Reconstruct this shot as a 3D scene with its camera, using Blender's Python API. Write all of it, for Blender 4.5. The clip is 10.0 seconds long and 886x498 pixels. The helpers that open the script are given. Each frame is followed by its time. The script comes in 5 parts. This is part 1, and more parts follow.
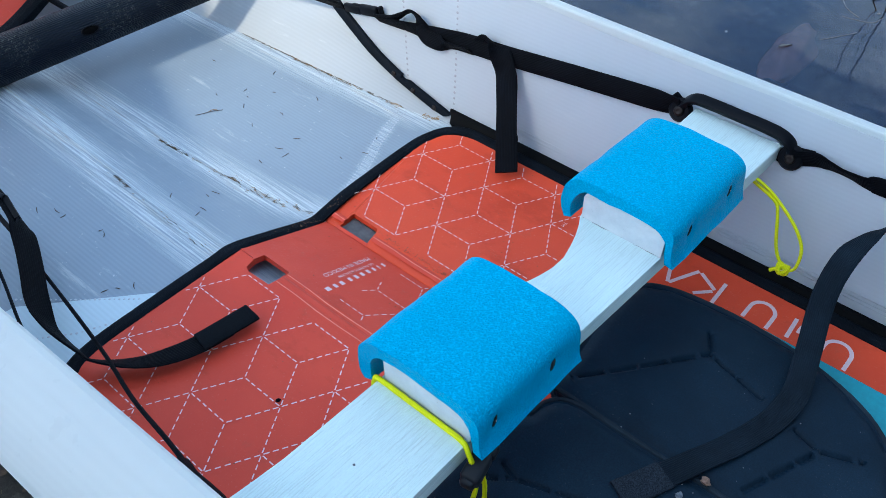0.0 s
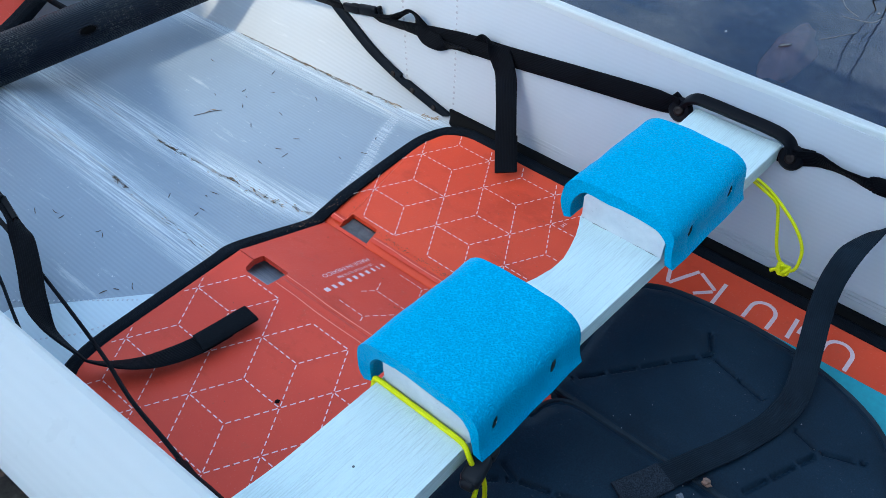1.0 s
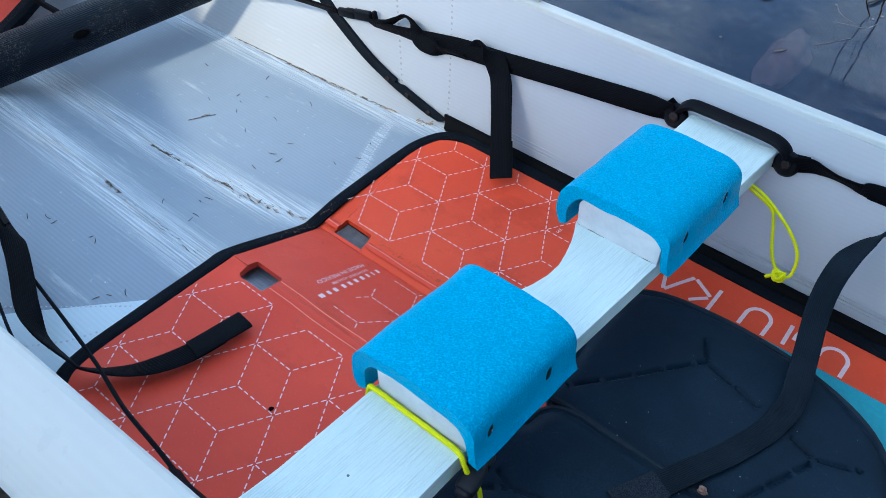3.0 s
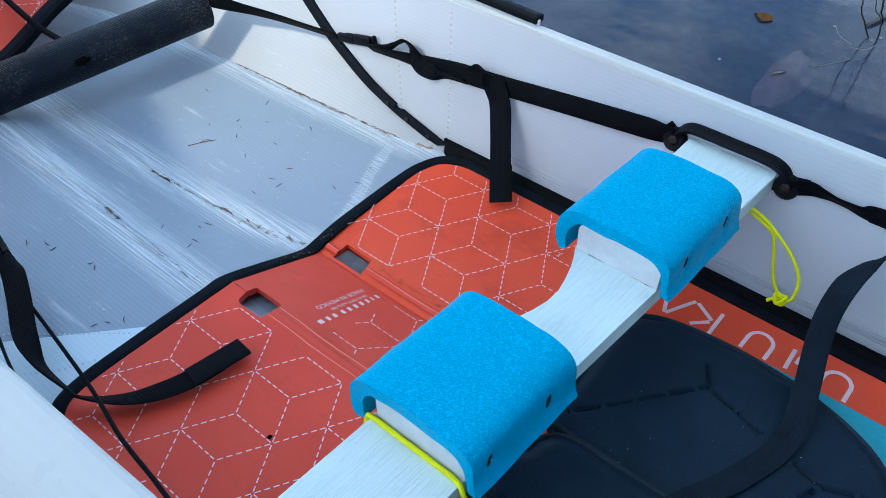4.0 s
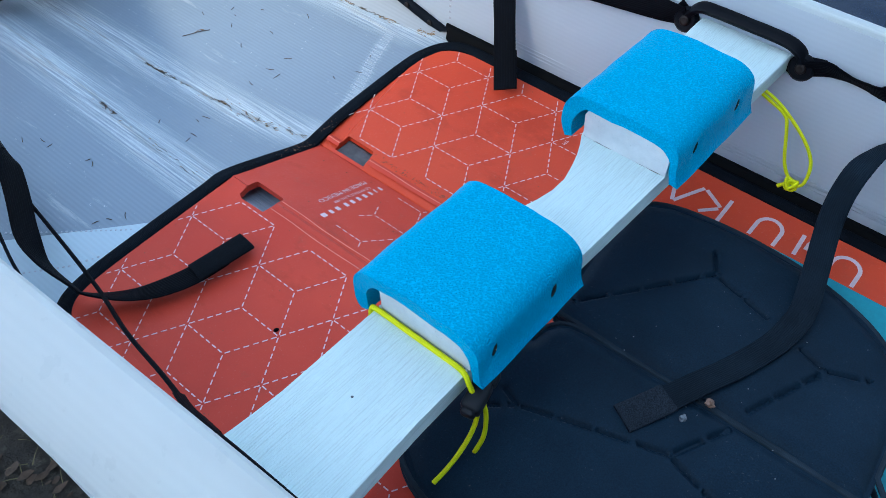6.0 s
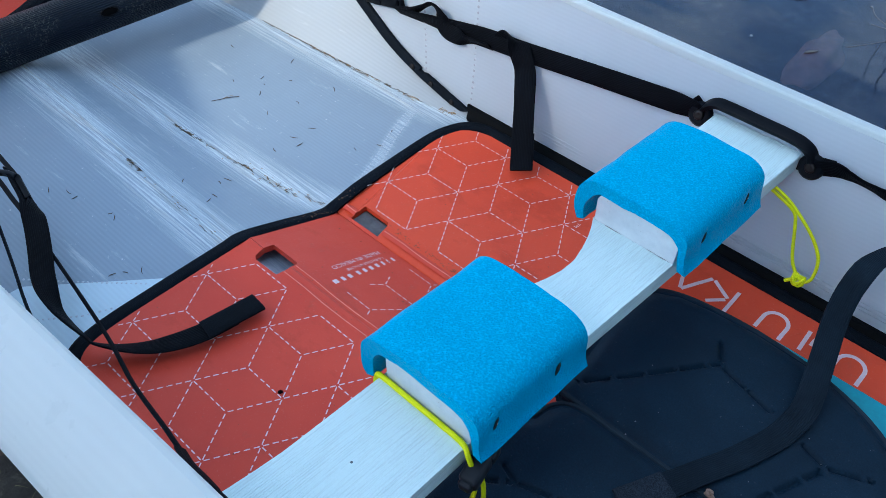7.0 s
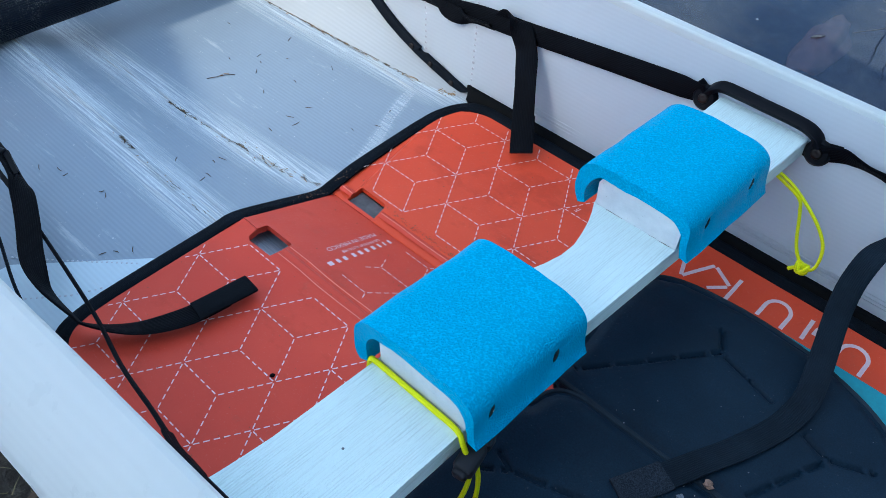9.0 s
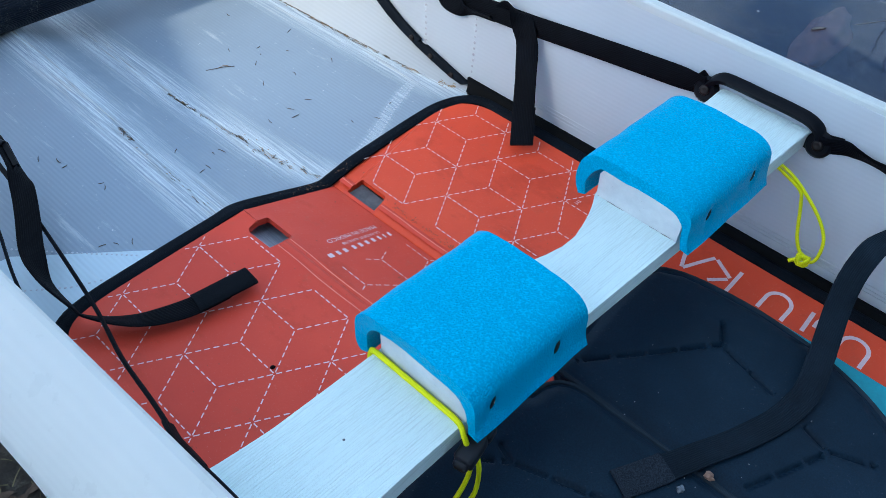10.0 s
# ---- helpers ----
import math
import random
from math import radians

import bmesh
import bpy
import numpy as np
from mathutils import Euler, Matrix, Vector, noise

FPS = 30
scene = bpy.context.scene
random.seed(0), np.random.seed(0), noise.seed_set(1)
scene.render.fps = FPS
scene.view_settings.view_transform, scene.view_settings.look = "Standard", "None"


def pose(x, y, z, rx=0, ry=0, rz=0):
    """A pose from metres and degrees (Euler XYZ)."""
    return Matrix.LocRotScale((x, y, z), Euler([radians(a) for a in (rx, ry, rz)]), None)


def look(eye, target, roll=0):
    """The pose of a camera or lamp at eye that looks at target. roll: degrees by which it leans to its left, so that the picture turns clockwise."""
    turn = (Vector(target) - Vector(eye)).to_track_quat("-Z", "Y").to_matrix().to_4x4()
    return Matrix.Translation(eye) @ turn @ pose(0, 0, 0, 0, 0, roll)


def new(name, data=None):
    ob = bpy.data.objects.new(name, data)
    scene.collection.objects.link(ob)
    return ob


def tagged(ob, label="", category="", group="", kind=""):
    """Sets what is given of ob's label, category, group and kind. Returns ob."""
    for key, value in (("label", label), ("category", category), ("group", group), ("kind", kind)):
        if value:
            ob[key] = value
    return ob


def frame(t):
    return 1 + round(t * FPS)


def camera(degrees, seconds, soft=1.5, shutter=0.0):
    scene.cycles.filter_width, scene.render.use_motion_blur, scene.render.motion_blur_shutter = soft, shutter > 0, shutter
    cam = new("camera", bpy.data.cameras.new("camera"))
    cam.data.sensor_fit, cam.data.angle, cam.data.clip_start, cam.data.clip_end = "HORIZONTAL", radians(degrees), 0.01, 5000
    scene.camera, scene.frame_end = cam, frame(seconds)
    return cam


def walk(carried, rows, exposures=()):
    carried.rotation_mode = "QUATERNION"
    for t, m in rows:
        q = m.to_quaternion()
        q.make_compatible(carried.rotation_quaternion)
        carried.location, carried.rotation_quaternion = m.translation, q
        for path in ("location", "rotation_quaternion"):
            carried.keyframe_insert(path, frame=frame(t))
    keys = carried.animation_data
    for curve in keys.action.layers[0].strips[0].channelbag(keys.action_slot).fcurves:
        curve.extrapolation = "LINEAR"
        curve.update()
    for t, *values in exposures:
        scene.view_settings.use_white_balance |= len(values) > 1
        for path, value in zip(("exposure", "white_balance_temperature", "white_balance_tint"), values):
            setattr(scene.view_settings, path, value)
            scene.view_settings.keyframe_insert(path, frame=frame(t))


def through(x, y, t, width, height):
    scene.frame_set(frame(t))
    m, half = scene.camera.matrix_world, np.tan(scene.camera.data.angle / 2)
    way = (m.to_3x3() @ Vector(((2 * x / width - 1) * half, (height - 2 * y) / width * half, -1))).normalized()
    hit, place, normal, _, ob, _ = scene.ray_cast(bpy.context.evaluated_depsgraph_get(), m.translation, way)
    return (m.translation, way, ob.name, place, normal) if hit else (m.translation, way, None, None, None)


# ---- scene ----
# All plans are drawn in cells of the board's printed lattice; A is one cell in metres.
A = 0.054
cam = camera(54.65, 10.0, soft=0.62)
ROWS = [
    (0.0, -0.2929, -0.5260, 0.6982, 44.740, 1.170, -48.781),
    (0.5, -0.2920, -0.5246, 0.6972, 44.779, 1.174, -48.821),
    (1.0, -0.2915, -0.5241, 0.6963, 44.752, 1.149, -48.845),
    (1.5, -0.2923, -0.5246, 0.6970, 44.790, 1.134, -48.857),
    (2.0, -0.2921, -0.5240, 0.6962, 44.687, 1.065, -48.896),
    (2.2, -0.2914, -0.5233, 0.6962, 44.739, 1.107, -48.856),
    (2.6, -0.2903, -0.5221, 0.6962, 44.816, 1.020, -48.932),
    (2.95, -0.2889, -0.5206, 0.6961, 44.933, 0.862, -49.080),
    (3.3, -0.2879, -0.5196, 0.6961, 45.224, 0.898, -49.058),
    (3.5, -0.2872, -0.5189, 0.6961, 45.463, 1.023, -48.953),
    (4.0, -0.2813, -0.5194, 0.6977, 46.302, 1.219, -49.169),
    (4.5, -0.2770, -0.5244, 0.6951, 46.677, 1.628, -49.547),
    (5.0, -0.2767, -0.5232, 0.6946, 46.735, 1.790, -49.688),
    (5.5, -0.2751, -0.5202, 0.6905, 43.150, 2.864, -50.293),
    (5.6, -0.2742, -0.5187, 0.6891, 41.918, 2.803, -50.287),
    (5.7, -0.2732, -0.5172, 0.6877, 40.852, 2.660, -50.159),
    (5.9, -0.2727, -0.5161, 0.6861, 39.433, 2.375, -49.783),
    (6.1, -0.2734, -0.5167, 0.6852, 39.075, 2.062, -49.202),
    (6.35, -0.2754, -0.5188, 0.6853, 39.773, 1.625, -48.326),
    (6.6, -0.2778, -0.5212, 0.6868, 41.329, 1.133, -47.448),
    (6.8, -0.2795, -0.5226, 0.6891, 42.894, 0.694, -46.863),
    (6.9, -0.2805, -0.5232, 0.6911, 43.705, 0.464, -46.613),
    (7.0, -0.2815, -0.5239, 0.6931, 44.336, 0.317, -46.418),
    (7.5, -0.2790, -0.5217, 0.6877, 45.531, -0.363, -45.824),
    (8.0, -0.2757, -0.5207, 0.6832, 44.925, -0.299, -45.872),
    (8.5, -0.2725, -0.5194, 0.6796, 44.074, -0.286, -45.937),
    (9.0, -0.2723, -0.5169, 0.6784, 43.319, -0.267, -45.958),
    (9.5, -0.2750, -0.5169, 0.6781, 43.000, -0.276, -45.996),
    (10.0, -0.2734, -0.5162, 0.6762, 42.893, -0.315, -45.989),
]
walk(cam, [(t, pose(x, y, z, rx, ry, rz)) for t, x, y, z, rx, ry, rz in ROWS], exposures=[(0.0, 1.46, 5980, 1.7), (5.5, 1.42, 5960, 2.2), (6.6, 1.36, 5840, 1.7), (7.5, 1.30, 5790, 1.7), (8.5, 1.39, 5890, 1.7), (10.0, 1.42, 5940, 1.7)])

# ---- world and sun ----
SUN_TRAVEL = Vector((6.0, -1.4, -5.2)).normalized()
world = bpy.data.worlds.new("sky")
scene.world = world
world.use_nodes = True
wn = world.node_tree.nodes
sky = wn.new("ShaderNodeTexSky")
sky.sky_type = "NISHITA"
sky.sun_disc = False
sky.sun_elevation = math.asin(-SUN_TRAVEL.z)
sky.sun_rotation = math.atan2(-SUN_TRAVEL.x, -SUN_TRAVEL.y)
cloud = wn.new("ShaderNodeTexNoise")
stretch = wn.new("ShaderNodeMapping")
stretch.inputs["Scale"].default_value = (1, 1, 2.4)
aim = wn.new("ShaderNodeTexCoord")
world.node_tree.links.new(aim.outputs["Generated"], stretch.inputs["Vector"])
world.node_tree.links.new(stretch.outputs[0], cloud.inputs["Vector"])
cloud.inputs["Scale"].default_value = 5.0
cloud.inputs["Detail"].default_value = 4
veil = wn.new("ShaderNodeMapRange")
veil.inputs["From Min"].default_value, veil.inputs["From Max"].default_value = 0.42, 0.62
veil.inputs["To Max"].default_value = 0.8
haze = wn.new("ShaderNodeMix")
haze.data_type = "RGBA"
haze.inputs[7].default_value = (4.9, 5.7, 6.7, 1)
world.node_tree.links.new(cloud.outputs["Fac"], veil.inputs["Value"])
world.node_tree.links.new(veil.outputs[0], haze.inputs[0])
world.node_tree.links.new(sky.outputs[0], haze.inputs[6])
world.node_tree.links.new(haze.outputs[2], wn["Background"].inputs["Color"])
wn["Background"].inputs["Strength"].default_value = 0.138
lamp = bpy.data.lights.new("sun", "SUN")
lamp.energy = 1.25
lamp.angle = radians(4.6)
lamp.color = (1.0, 0.85, 0.65)
sun = new("sun", lamp)
sun.matrix_world = look((0, 0, 0), SUN_TRAVEL)


# ---- materials ----
class Nodes:
    """Short hand for one material's node tree."""

    def __init__(self, name):
        self.mat = bpy.data.materials.new(name)
        self.mat.use_nodes = True
        self.tree = self.mat.node_tree
        self.bsdf = self.tree.nodes["Principled BSDF"]
        self.out = self.tree.nodes["Material Output"]

    def add(self, kind, **inputs):
        node = self.tree.nodes.new(kind)
        for key, value in inputs.items():
            self.put(node.inputs[key.replace("_", " ")], value)
        return node

    def put(self, socket, value):
        if isinstance(value, bpy.types.NodeSocket):
            self.tree.links.new(value, socket)
        elif isinstance(value, tuple) and len(value) == 3 and socket.type == "RGBA":
            socket.default_value = (*value, 1)
        else:
            socket.default_value = value

    def coords(self, scale=(1, 1, 1), uv=False):
        tex = self.tree.nodes.new("ShaderNodeTexCoord")
        mapping = self.add("ShaderNodeMapping", Scale=scale)
        self.tree.links.new(tex.outputs["UV" if uv else "Object"], mapping.inputs["Vector"])
        return mapping.outputs[0]

    def noise(self, scale, stretch=(1, 1, 1), detail=4, rough=0.6, uv=False):
        return self.add("ShaderNodeTexNoise", Vector=self.coords(stretch, uv), Scale=scale, Detail=detail, Roughness=rough).outputs["Fac"]

    def ramp(self, fac, stops):
        node = self.add("ShaderNodeValToRGB", Fac=fac)
        els = node.color_ramp.elements
        while len(els) < len(stops):
            els.new(0.5)
        for el, (pos, col) in zip(els, stops):
            el.position = pos
            el.color = (*col, 1) if isinstance(col, tuple) else (col, col, col, 1)
        return node.outputs[0]

    def mix(self, fac, a, b, blend="MIX"):
        node = self.tree.nodes.new("ShaderNodeMix")
        node.data_type = "RGBA"
        node.blend_type = blend
        self.put(node.inputs[0], fac)
        self.put(node.inputs[6], a)
        self.put(node.inputs[7], b)
        return node.outputs[2]

    def math(self, op, a, b=0.0):
        node = self.tree.nodes.new("ShaderNodeMath")
        node.operation = op
        self.put(node.inputs[0], a)
        self.put(node.inputs[1], b)
        return node.outputs[0]

    def wave(self, period, axis, uv=False, offset=0.0):
        """A sine of the given period (metres) along one axis, from 0 to 1."""
        tex = self.tree.nodes.new("ShaderNodeTexCoord")
        split = self.tree.nodes.new("ShaderNodeSeparateXYZ")
        self.tree.links.new(tex.outputs["UV" if uv else "Object"], split.inputs[0])
        turned = self.math("SINE", self.math("MULTIPLY", split.outputs[axis], 2 * math.pi / period))
        return self.math("ADD", self.math("MULTIPLY", turned, 0.5), 0.5)

    def bump(self, height, strength, distance):
        last = self.bsdf.inputs["Normal"].links
        node = self.add("ShaderNodeBump", Height=height, Strength=strength, Distance=distance)
        if last:
            self.tree.links.new(last[0].from_socket, node.inputs["Normal"])
        self.tree.links.new(node.outputs[0], self.bsdf.inputs["Normal"])

    def glow_through(self, share, tint):
        """Lets light pass through a thin plastic sheet."""
        shine = self.add("ShaderNodeBsdfTranslucent", Color=tint)
        blend = self.add("ShaderNodeMixShader", Fac=share)
        self.tree.links.new(self.bsdf.outputs[0], blend.inputs[1])
        self.tree.links.new(shine.outputs[0], blend.inputs[2])
        self.tree.links.new(blend.outputs[0], self.out.inputs["Surface"])

    def set(self, **inputs):
        for key, value in inputs.items():
            self.put(self.bsdf.inputs[key.replace("_", " ")], value)
        return self


def corrugated(name, base, axis, strength=0.35, rough=0.38, through=0.35, folds=False, ribs=0.6):
    """Twin-wall polypropylene: fine flutes, scuffs, faint stains; folds: white stress streaks near the creases."""
    m = Nodes(name)
    flute = m.wave(0.0052, axis)
    cloud = m.ramp(m.noise(9, detail=5), [(0.3, 0.95), (0.7, 1.0)])
    scuff = m.ramp(m.noise(60, (1, 0.12, 1), 6, 0.75), [(0.60, 0.0), (0.72, 1.0)])
    dark = tuple(c * 0.86 for c in base)
    col = m.mix(m.math("MULTIPLY", flute, ribs), base, dark)
    col = m.mix(1.0, col, cloud, "MULTIPLY")
    col = m.mix(m.math("MULTIPLY", scuff, 0.25), col, (0.86, 0.87, 0.88))
    if folds:
        spots = m.ramp(m.noise(130, detail=5, rough=0.7), [(0.655, 0.0), (0.72, 1.0)])
        col = m.mix(m.math("MULTIPLY", spots, 0.4), col, (0.85, 0.86, 0.88))
        tex = m.tree.nodes.new("ShaderNodeTexCoord")
        split = m.tree.nodes.new("ShaderNodeSeparateXYZ")
        m.tree.links.new(tex.outputs["UV"], split.inputs[0])
        dist = split.outputs[0]
        broken = m.noise(1.0, (300, 5, 40), 5, 0.75)
        near = m.math("SUBTRACT", m.math("ADD", 0.74, m.math("MULTIPLY", m.math("SUBTRACT", broken, 0.5), 0.9)), dist)
        near = m.ramp(near, [(0.0, 0.0), (0.6, 1.0)])
        streak = m.noise(1.0, (520, 7, 60), 5, 0.8)
        white = m.ramp(streak, [(0.38, (0.33, 0.38, 0.47)), (0.48, (0.50, 0.58, 0.66)), (0.58, (0.68, 0.75, 0.79))])
        col = m.mix(m.math("MULTIPLY", near, m.ramp(streak, [(0.38, 0.25), (0.6, 1.0)])), col, white)
        core = m.ramp(dist, [(0.02, 1.0), (0.16, 0.0)])
        grime = m.ramp(m.noise(1.0, (260, 12, 40), 6, 0.75), [(0.53, 0.0), (0.60, 1.0)])
        col = m.mix(m.math("MULTIPLY", m.math("MULTIPLY", core, grime), 0.55), col, (0.26, 0.21, 0.14))
        tan = m.ramp(m.noise(1.0, (90, 6, 40), 4, 0.7), [(0.55, 0.0), (0.7, 1.0)])
        col = m.mix(m.math("MULTIPLY", m.math("MULTIPLY", near, tan), 0.3), col, (0.55, 0.47, 0.34))
        m.bump(m.math("MULTIPLY", near, streak), 0.6, 0.0016)
    m.set(Base_Color=col, Roughness=m.ramp(m.noise(35), [(0.3, rough - 0.08), (0.7, rough + 0.12)]), IOR=1.49)
    m.bump(flute, strength, 0.0006)
    m.bump(m.noise(14, detail=3), 0.25, 0.002)
    if through:
        m.glow_through(through, (0.78, 0.83, 0.88))
    return m.mat


def red_board(name, low=(0.565, 0.050, 0.030), high=(0.65, 0.070, 0.039)):
    m = Nodes(name)
    cloud = m.noise(6, detail=4)
    col = m.ramp(cloud, [(0.3, low), (0.7, high)])
    dirt = m.ramp(m.noise(28, detail=8, rough=0.75), [(0.58, 0.0), (0.78, 1.0)])
    col = m.mix(m.math("MULTIPLY", dirt, 0.35), col, (0.25, 0.10, 0.06))
    dust = m.ramp(m.noise(420, detail=3), [(0.62, 0.0), (0.74, 1.0)])
    col = m.mix(m.math("MULTIPLY", dust, 0.12), col, (0.7, 0.5, 0.42))
    m.set(Base_Color=col, Roughness=m.ramp(m.noise(40, detail=6), [(0.3, 0.28), (0.7, 0.45)]), IOR=1.46, Specular_IOR_Level=0.25)
    stain = m.ramp(m.noise(17, (1, 0.6, 1), 7, 0.7), [(0.56, 0.0), (0.66, 1.0)])
    col = m.mix(m.math("MULTIPLY", stain, 0.4), col, (0.40, 0.035, 0.012))
    scratch = m.ramp(m.noise(1.0, (500, 40, 60), 5, 0.75), [(0.64, 0.0), (0.70, 1.0)])
    col = m.mix(m.math("MULTIPLY", scratch, 0.16), col, (0.80, 0.42, 0.34))
    grime = m.ramp(m.noise(95, detail=7, rough=0.8), [(0.62, 0.0), (0.70, 1.0)])
    col = m.mix(m.math("MULTIPLY", grime, 0.22), col, (0.16, 0.05, 0.03))
    m.set(Base_Color=col)
    m.bump(m.noise(320, detail=4), 0.25, 0.0007)
    m.bump(m.noise(12), 0.2, 0.002)
    return m.mat


def webbing(name, base=(0.0016, 0.0022, 0.0039), rib=0.0021, lift=2.0, worn=0.16):
    """Woven nylon: lengthwise ribs crossed by fine picks, with lint and a dull sheen."""
    m = Nodes(name)
    across = m.wave(rib, 1, True)
    along = m.wave(0.0013, 0, True)
    weave = m.math("MULTIPLY", across, m.math("ADD", m.math("MULTIPLY", along, 0.6), 0.4))
    lint = m.ramp(m.noise(230, detail=6, rough=0.8), [(0.62, 0.0), (0.78, 1.0)])
    fade = m.ramp(m.noise(25, detail=4), [(0.35, 0.75), (0.7, 1.25)])
    col = m.mix(weave, base, tuple(lift * c for c in base))
    col = m.mix(1.0, col, fade, "MULTIPLY")
    col = m.mix(m.math("MULTIPLY", lint, worn), col, (0.12, 0.12, 0.12))
    m.set(Base_Color=col, Roughness=0.62, IOR=1.45, Specular_IOR_Level=0.065)
    m.bump(weave, 0.6, 0.0006)
    return m.mat


def hook_tape(name, pale):
    """Black hook-and-loop tape: matt, rubbed, with pale threads caught in it."""
    m = Nodes(name)
    nap = m.noise(900, detail=3)
    threads = m.ramp(m.noise(1.0, (260, 900, 400), 6, 0.8), [(0.66, 0.0), (0.72, 1.0)])
    col = m.ramp(nap, [(0.35, (0.002 * pale, 0.003 * pale, 0.0045 * pale)), (0.7, (0.008 * pale, 0.0105 * pale, 0.015 * pale))])
    col = m.mix(m.math("MULTIPLY", threads, 0.6), col, (0.16, 0.17, 0.18))
    m.set(Base_Color=col, Roughness=0.85, Specular_IOR_Level=0.08)
    m.bump(nap, 0.6, 0.0008)
    return m.mat


def black_plastic(name, base=(0.003, 0.004, 0.007), rough=0.42, scratched=0.06):
    m = Nodes(name)
    wear = m.ramp(m.noise(110, (1, 1, 1), 8, 0.8), [(0.58, 0.0), (0.80, 1.0)])
    col = m.mix(m.math("MULTIPLY", wear, scratched), base, (0.11, 0.105, 0.095))
    m.set(Base_Color=col, Roughness=m.ramp(m.noise(60), [(0.3, rough - 0.08), (0.7, rough + 0.15)]), Specular_IOR_Level=0.1)
    m.bump(m.noise(300, detail=4), 0.15, 0.0005)
    return m.mat


def ribbed_tube(name):
    """Black ribbed pipe, scuffed and dusty along its flank."""
    m = Nodes(name)
    ribs = m.wave(0.0032, 1, True)
    wear = m.ramp(m.noise(330, (1, 1, 1), 9, 0.85), [(0.53, 0.0), (0.61, 1.0)])
    patch = m.ramp(m.noise(13, detail=5, rough=0.7), [(0.46, 0.0), (0.62, 1.0)])
    fine = m.ramp(m.noise(700, detail=3, rough=0.8), [(0.66, 0.0), (0.72, 1.0)])
    col = m.mix(m.math("MULTIPLY", m.math("MULTIPLY", wear, patch), 0.85), (0.0022, 0.006, 0.015), (0.20, 0.21, 0.19))
    col = m.mix(m.math("MULTIPLY", fine, 0.2), col, (0.17, 0.18, 0.18))
    m.set(Base_Color=col, Roughness=m.ramp(m.noise(50, detail=5), [(0.3, 0.32), (0.7, 0.5)]), Specular_IOR_Level=0.2)
    m.bump(ribs, 0.7, 0.0012)
    m.bump(m.noise(220), 0.2, 0.0006)
    return m.mat


def foam(name):
    """Closed-cell foam: a skin of small uneven pebbles that run together."""
    m = Nodes(name)
    turned = m.add("ShaderNodeMapping", Vector=m.coords(), Rotation=(0, 0, radians(46)))
    drawn = m.add("ShaderNodeMapping", Vector=turned.outputs[0], Scale=(0.78, 1, 1))
    skin = m.add("ShaderNodeTexNoise", Vector=drawn.outputs[0], Scale=640, Detail=1.0, Roughness=0.4, Distortion=0.3).outputs["Fac"]
    pebbles = m.ramp(skin, [(0.32, 0.0), (0.5, 0.5), (0.68, 1.0)])
    fine = m.noise(1100, detail=2, rough=0.5)
    worn = m.noise(9, detail=3)
    col = m.ramp(pebbles, [(0.0, (0.0, 0.292, 0.54)), (0.5, (0.0, 0.335, 0.605)), (1.0, (0.010, 0.44, 0.735))])
    col = m.mix(m.ramp(worn, [(0.35, 0.0), (0.75, 0.28)]), col, (0.0, 0.30, 0.49))
    pale = m.ramp(m.noise(55, detail=5, rough=0.75), [(0.70, 0.0), (0.78, 1.0)])
    col = m.mix(m.math("MULTIPLY", pale, 0.15), col, (0.2, 0.52, 0.66))
    m.set(Base_Color=col, Roughness=0.36, IOR=1.45, Specular_IOR_Level=0.14)
    m.bump(pebbles, 0.65, 0.0011)
    m.bump(fine, 0.35, 0.0005)
    return m.mat


def painted_wood(name, base=(0.69, 0.84, 0.85)):
    """White paint over fine raised grain that runs along the plank."""
    m = Nodes(name)
    tex = m.tree.nodes.new("ShaderNodeTexCoord")
    split = m.tree.nodes.new("ShaderNodeSeparateXYZ")
    m.tree.links.new(tex.outputs["Object"], split.inputs[0])
    drift = m.math("MULTIPLY", m.noise(1.0, (5, 30, 30), 3, 0.5), 0.012)
    line = m.math("SINE", m.math("MULTIPLY", m.math("ADD", split.outputs[1], drift), 2 * math.pi / 0.0023))
    fade = m.ramp(m.noise(1.0, (9, 60, 60), 4, 0.6), [(0.3, 0.15), (0.65, 1.0)])
    grain = m.noise(1.0, (14, 620, 300), 6, 0.7)
    ridge = m.math("ADD", m.math("MULTIPLY", line, m.math("MULTIPLY", fade, 0.10)), grain)
    col = m.mix(m.ramp(ridge, [(0.34, 0.5), (0.52, 0.0)]), base, tuple(c * 0.76 for c in base))
    scuff = m.ramp(m.noise(1.0, (30, 260, 200), 7, 0.8), [(0.70, 0.0), (0.78, 1.0)])
    col = m.mix(m.math("MULTIPLY", scuff, 0.6), col, (0.42, 0.43, 0.42))
    gouge = m.ramp(m.noise(1.0, (60, 420, 200), 4, 0.7), [(0.72, 0.0), (0.77, 1.0)])
    col = m.mix(m.math("MULTIPLY", gouge, 0.5), col, (0.30, 0.32, 0.33))
    m.set(Base_Color=col, Roughness=0.5)
    m.bump(ridge, 0.6, 0.002)
    m.bump(gouge, -0.5, 0.001)
    return m.mat


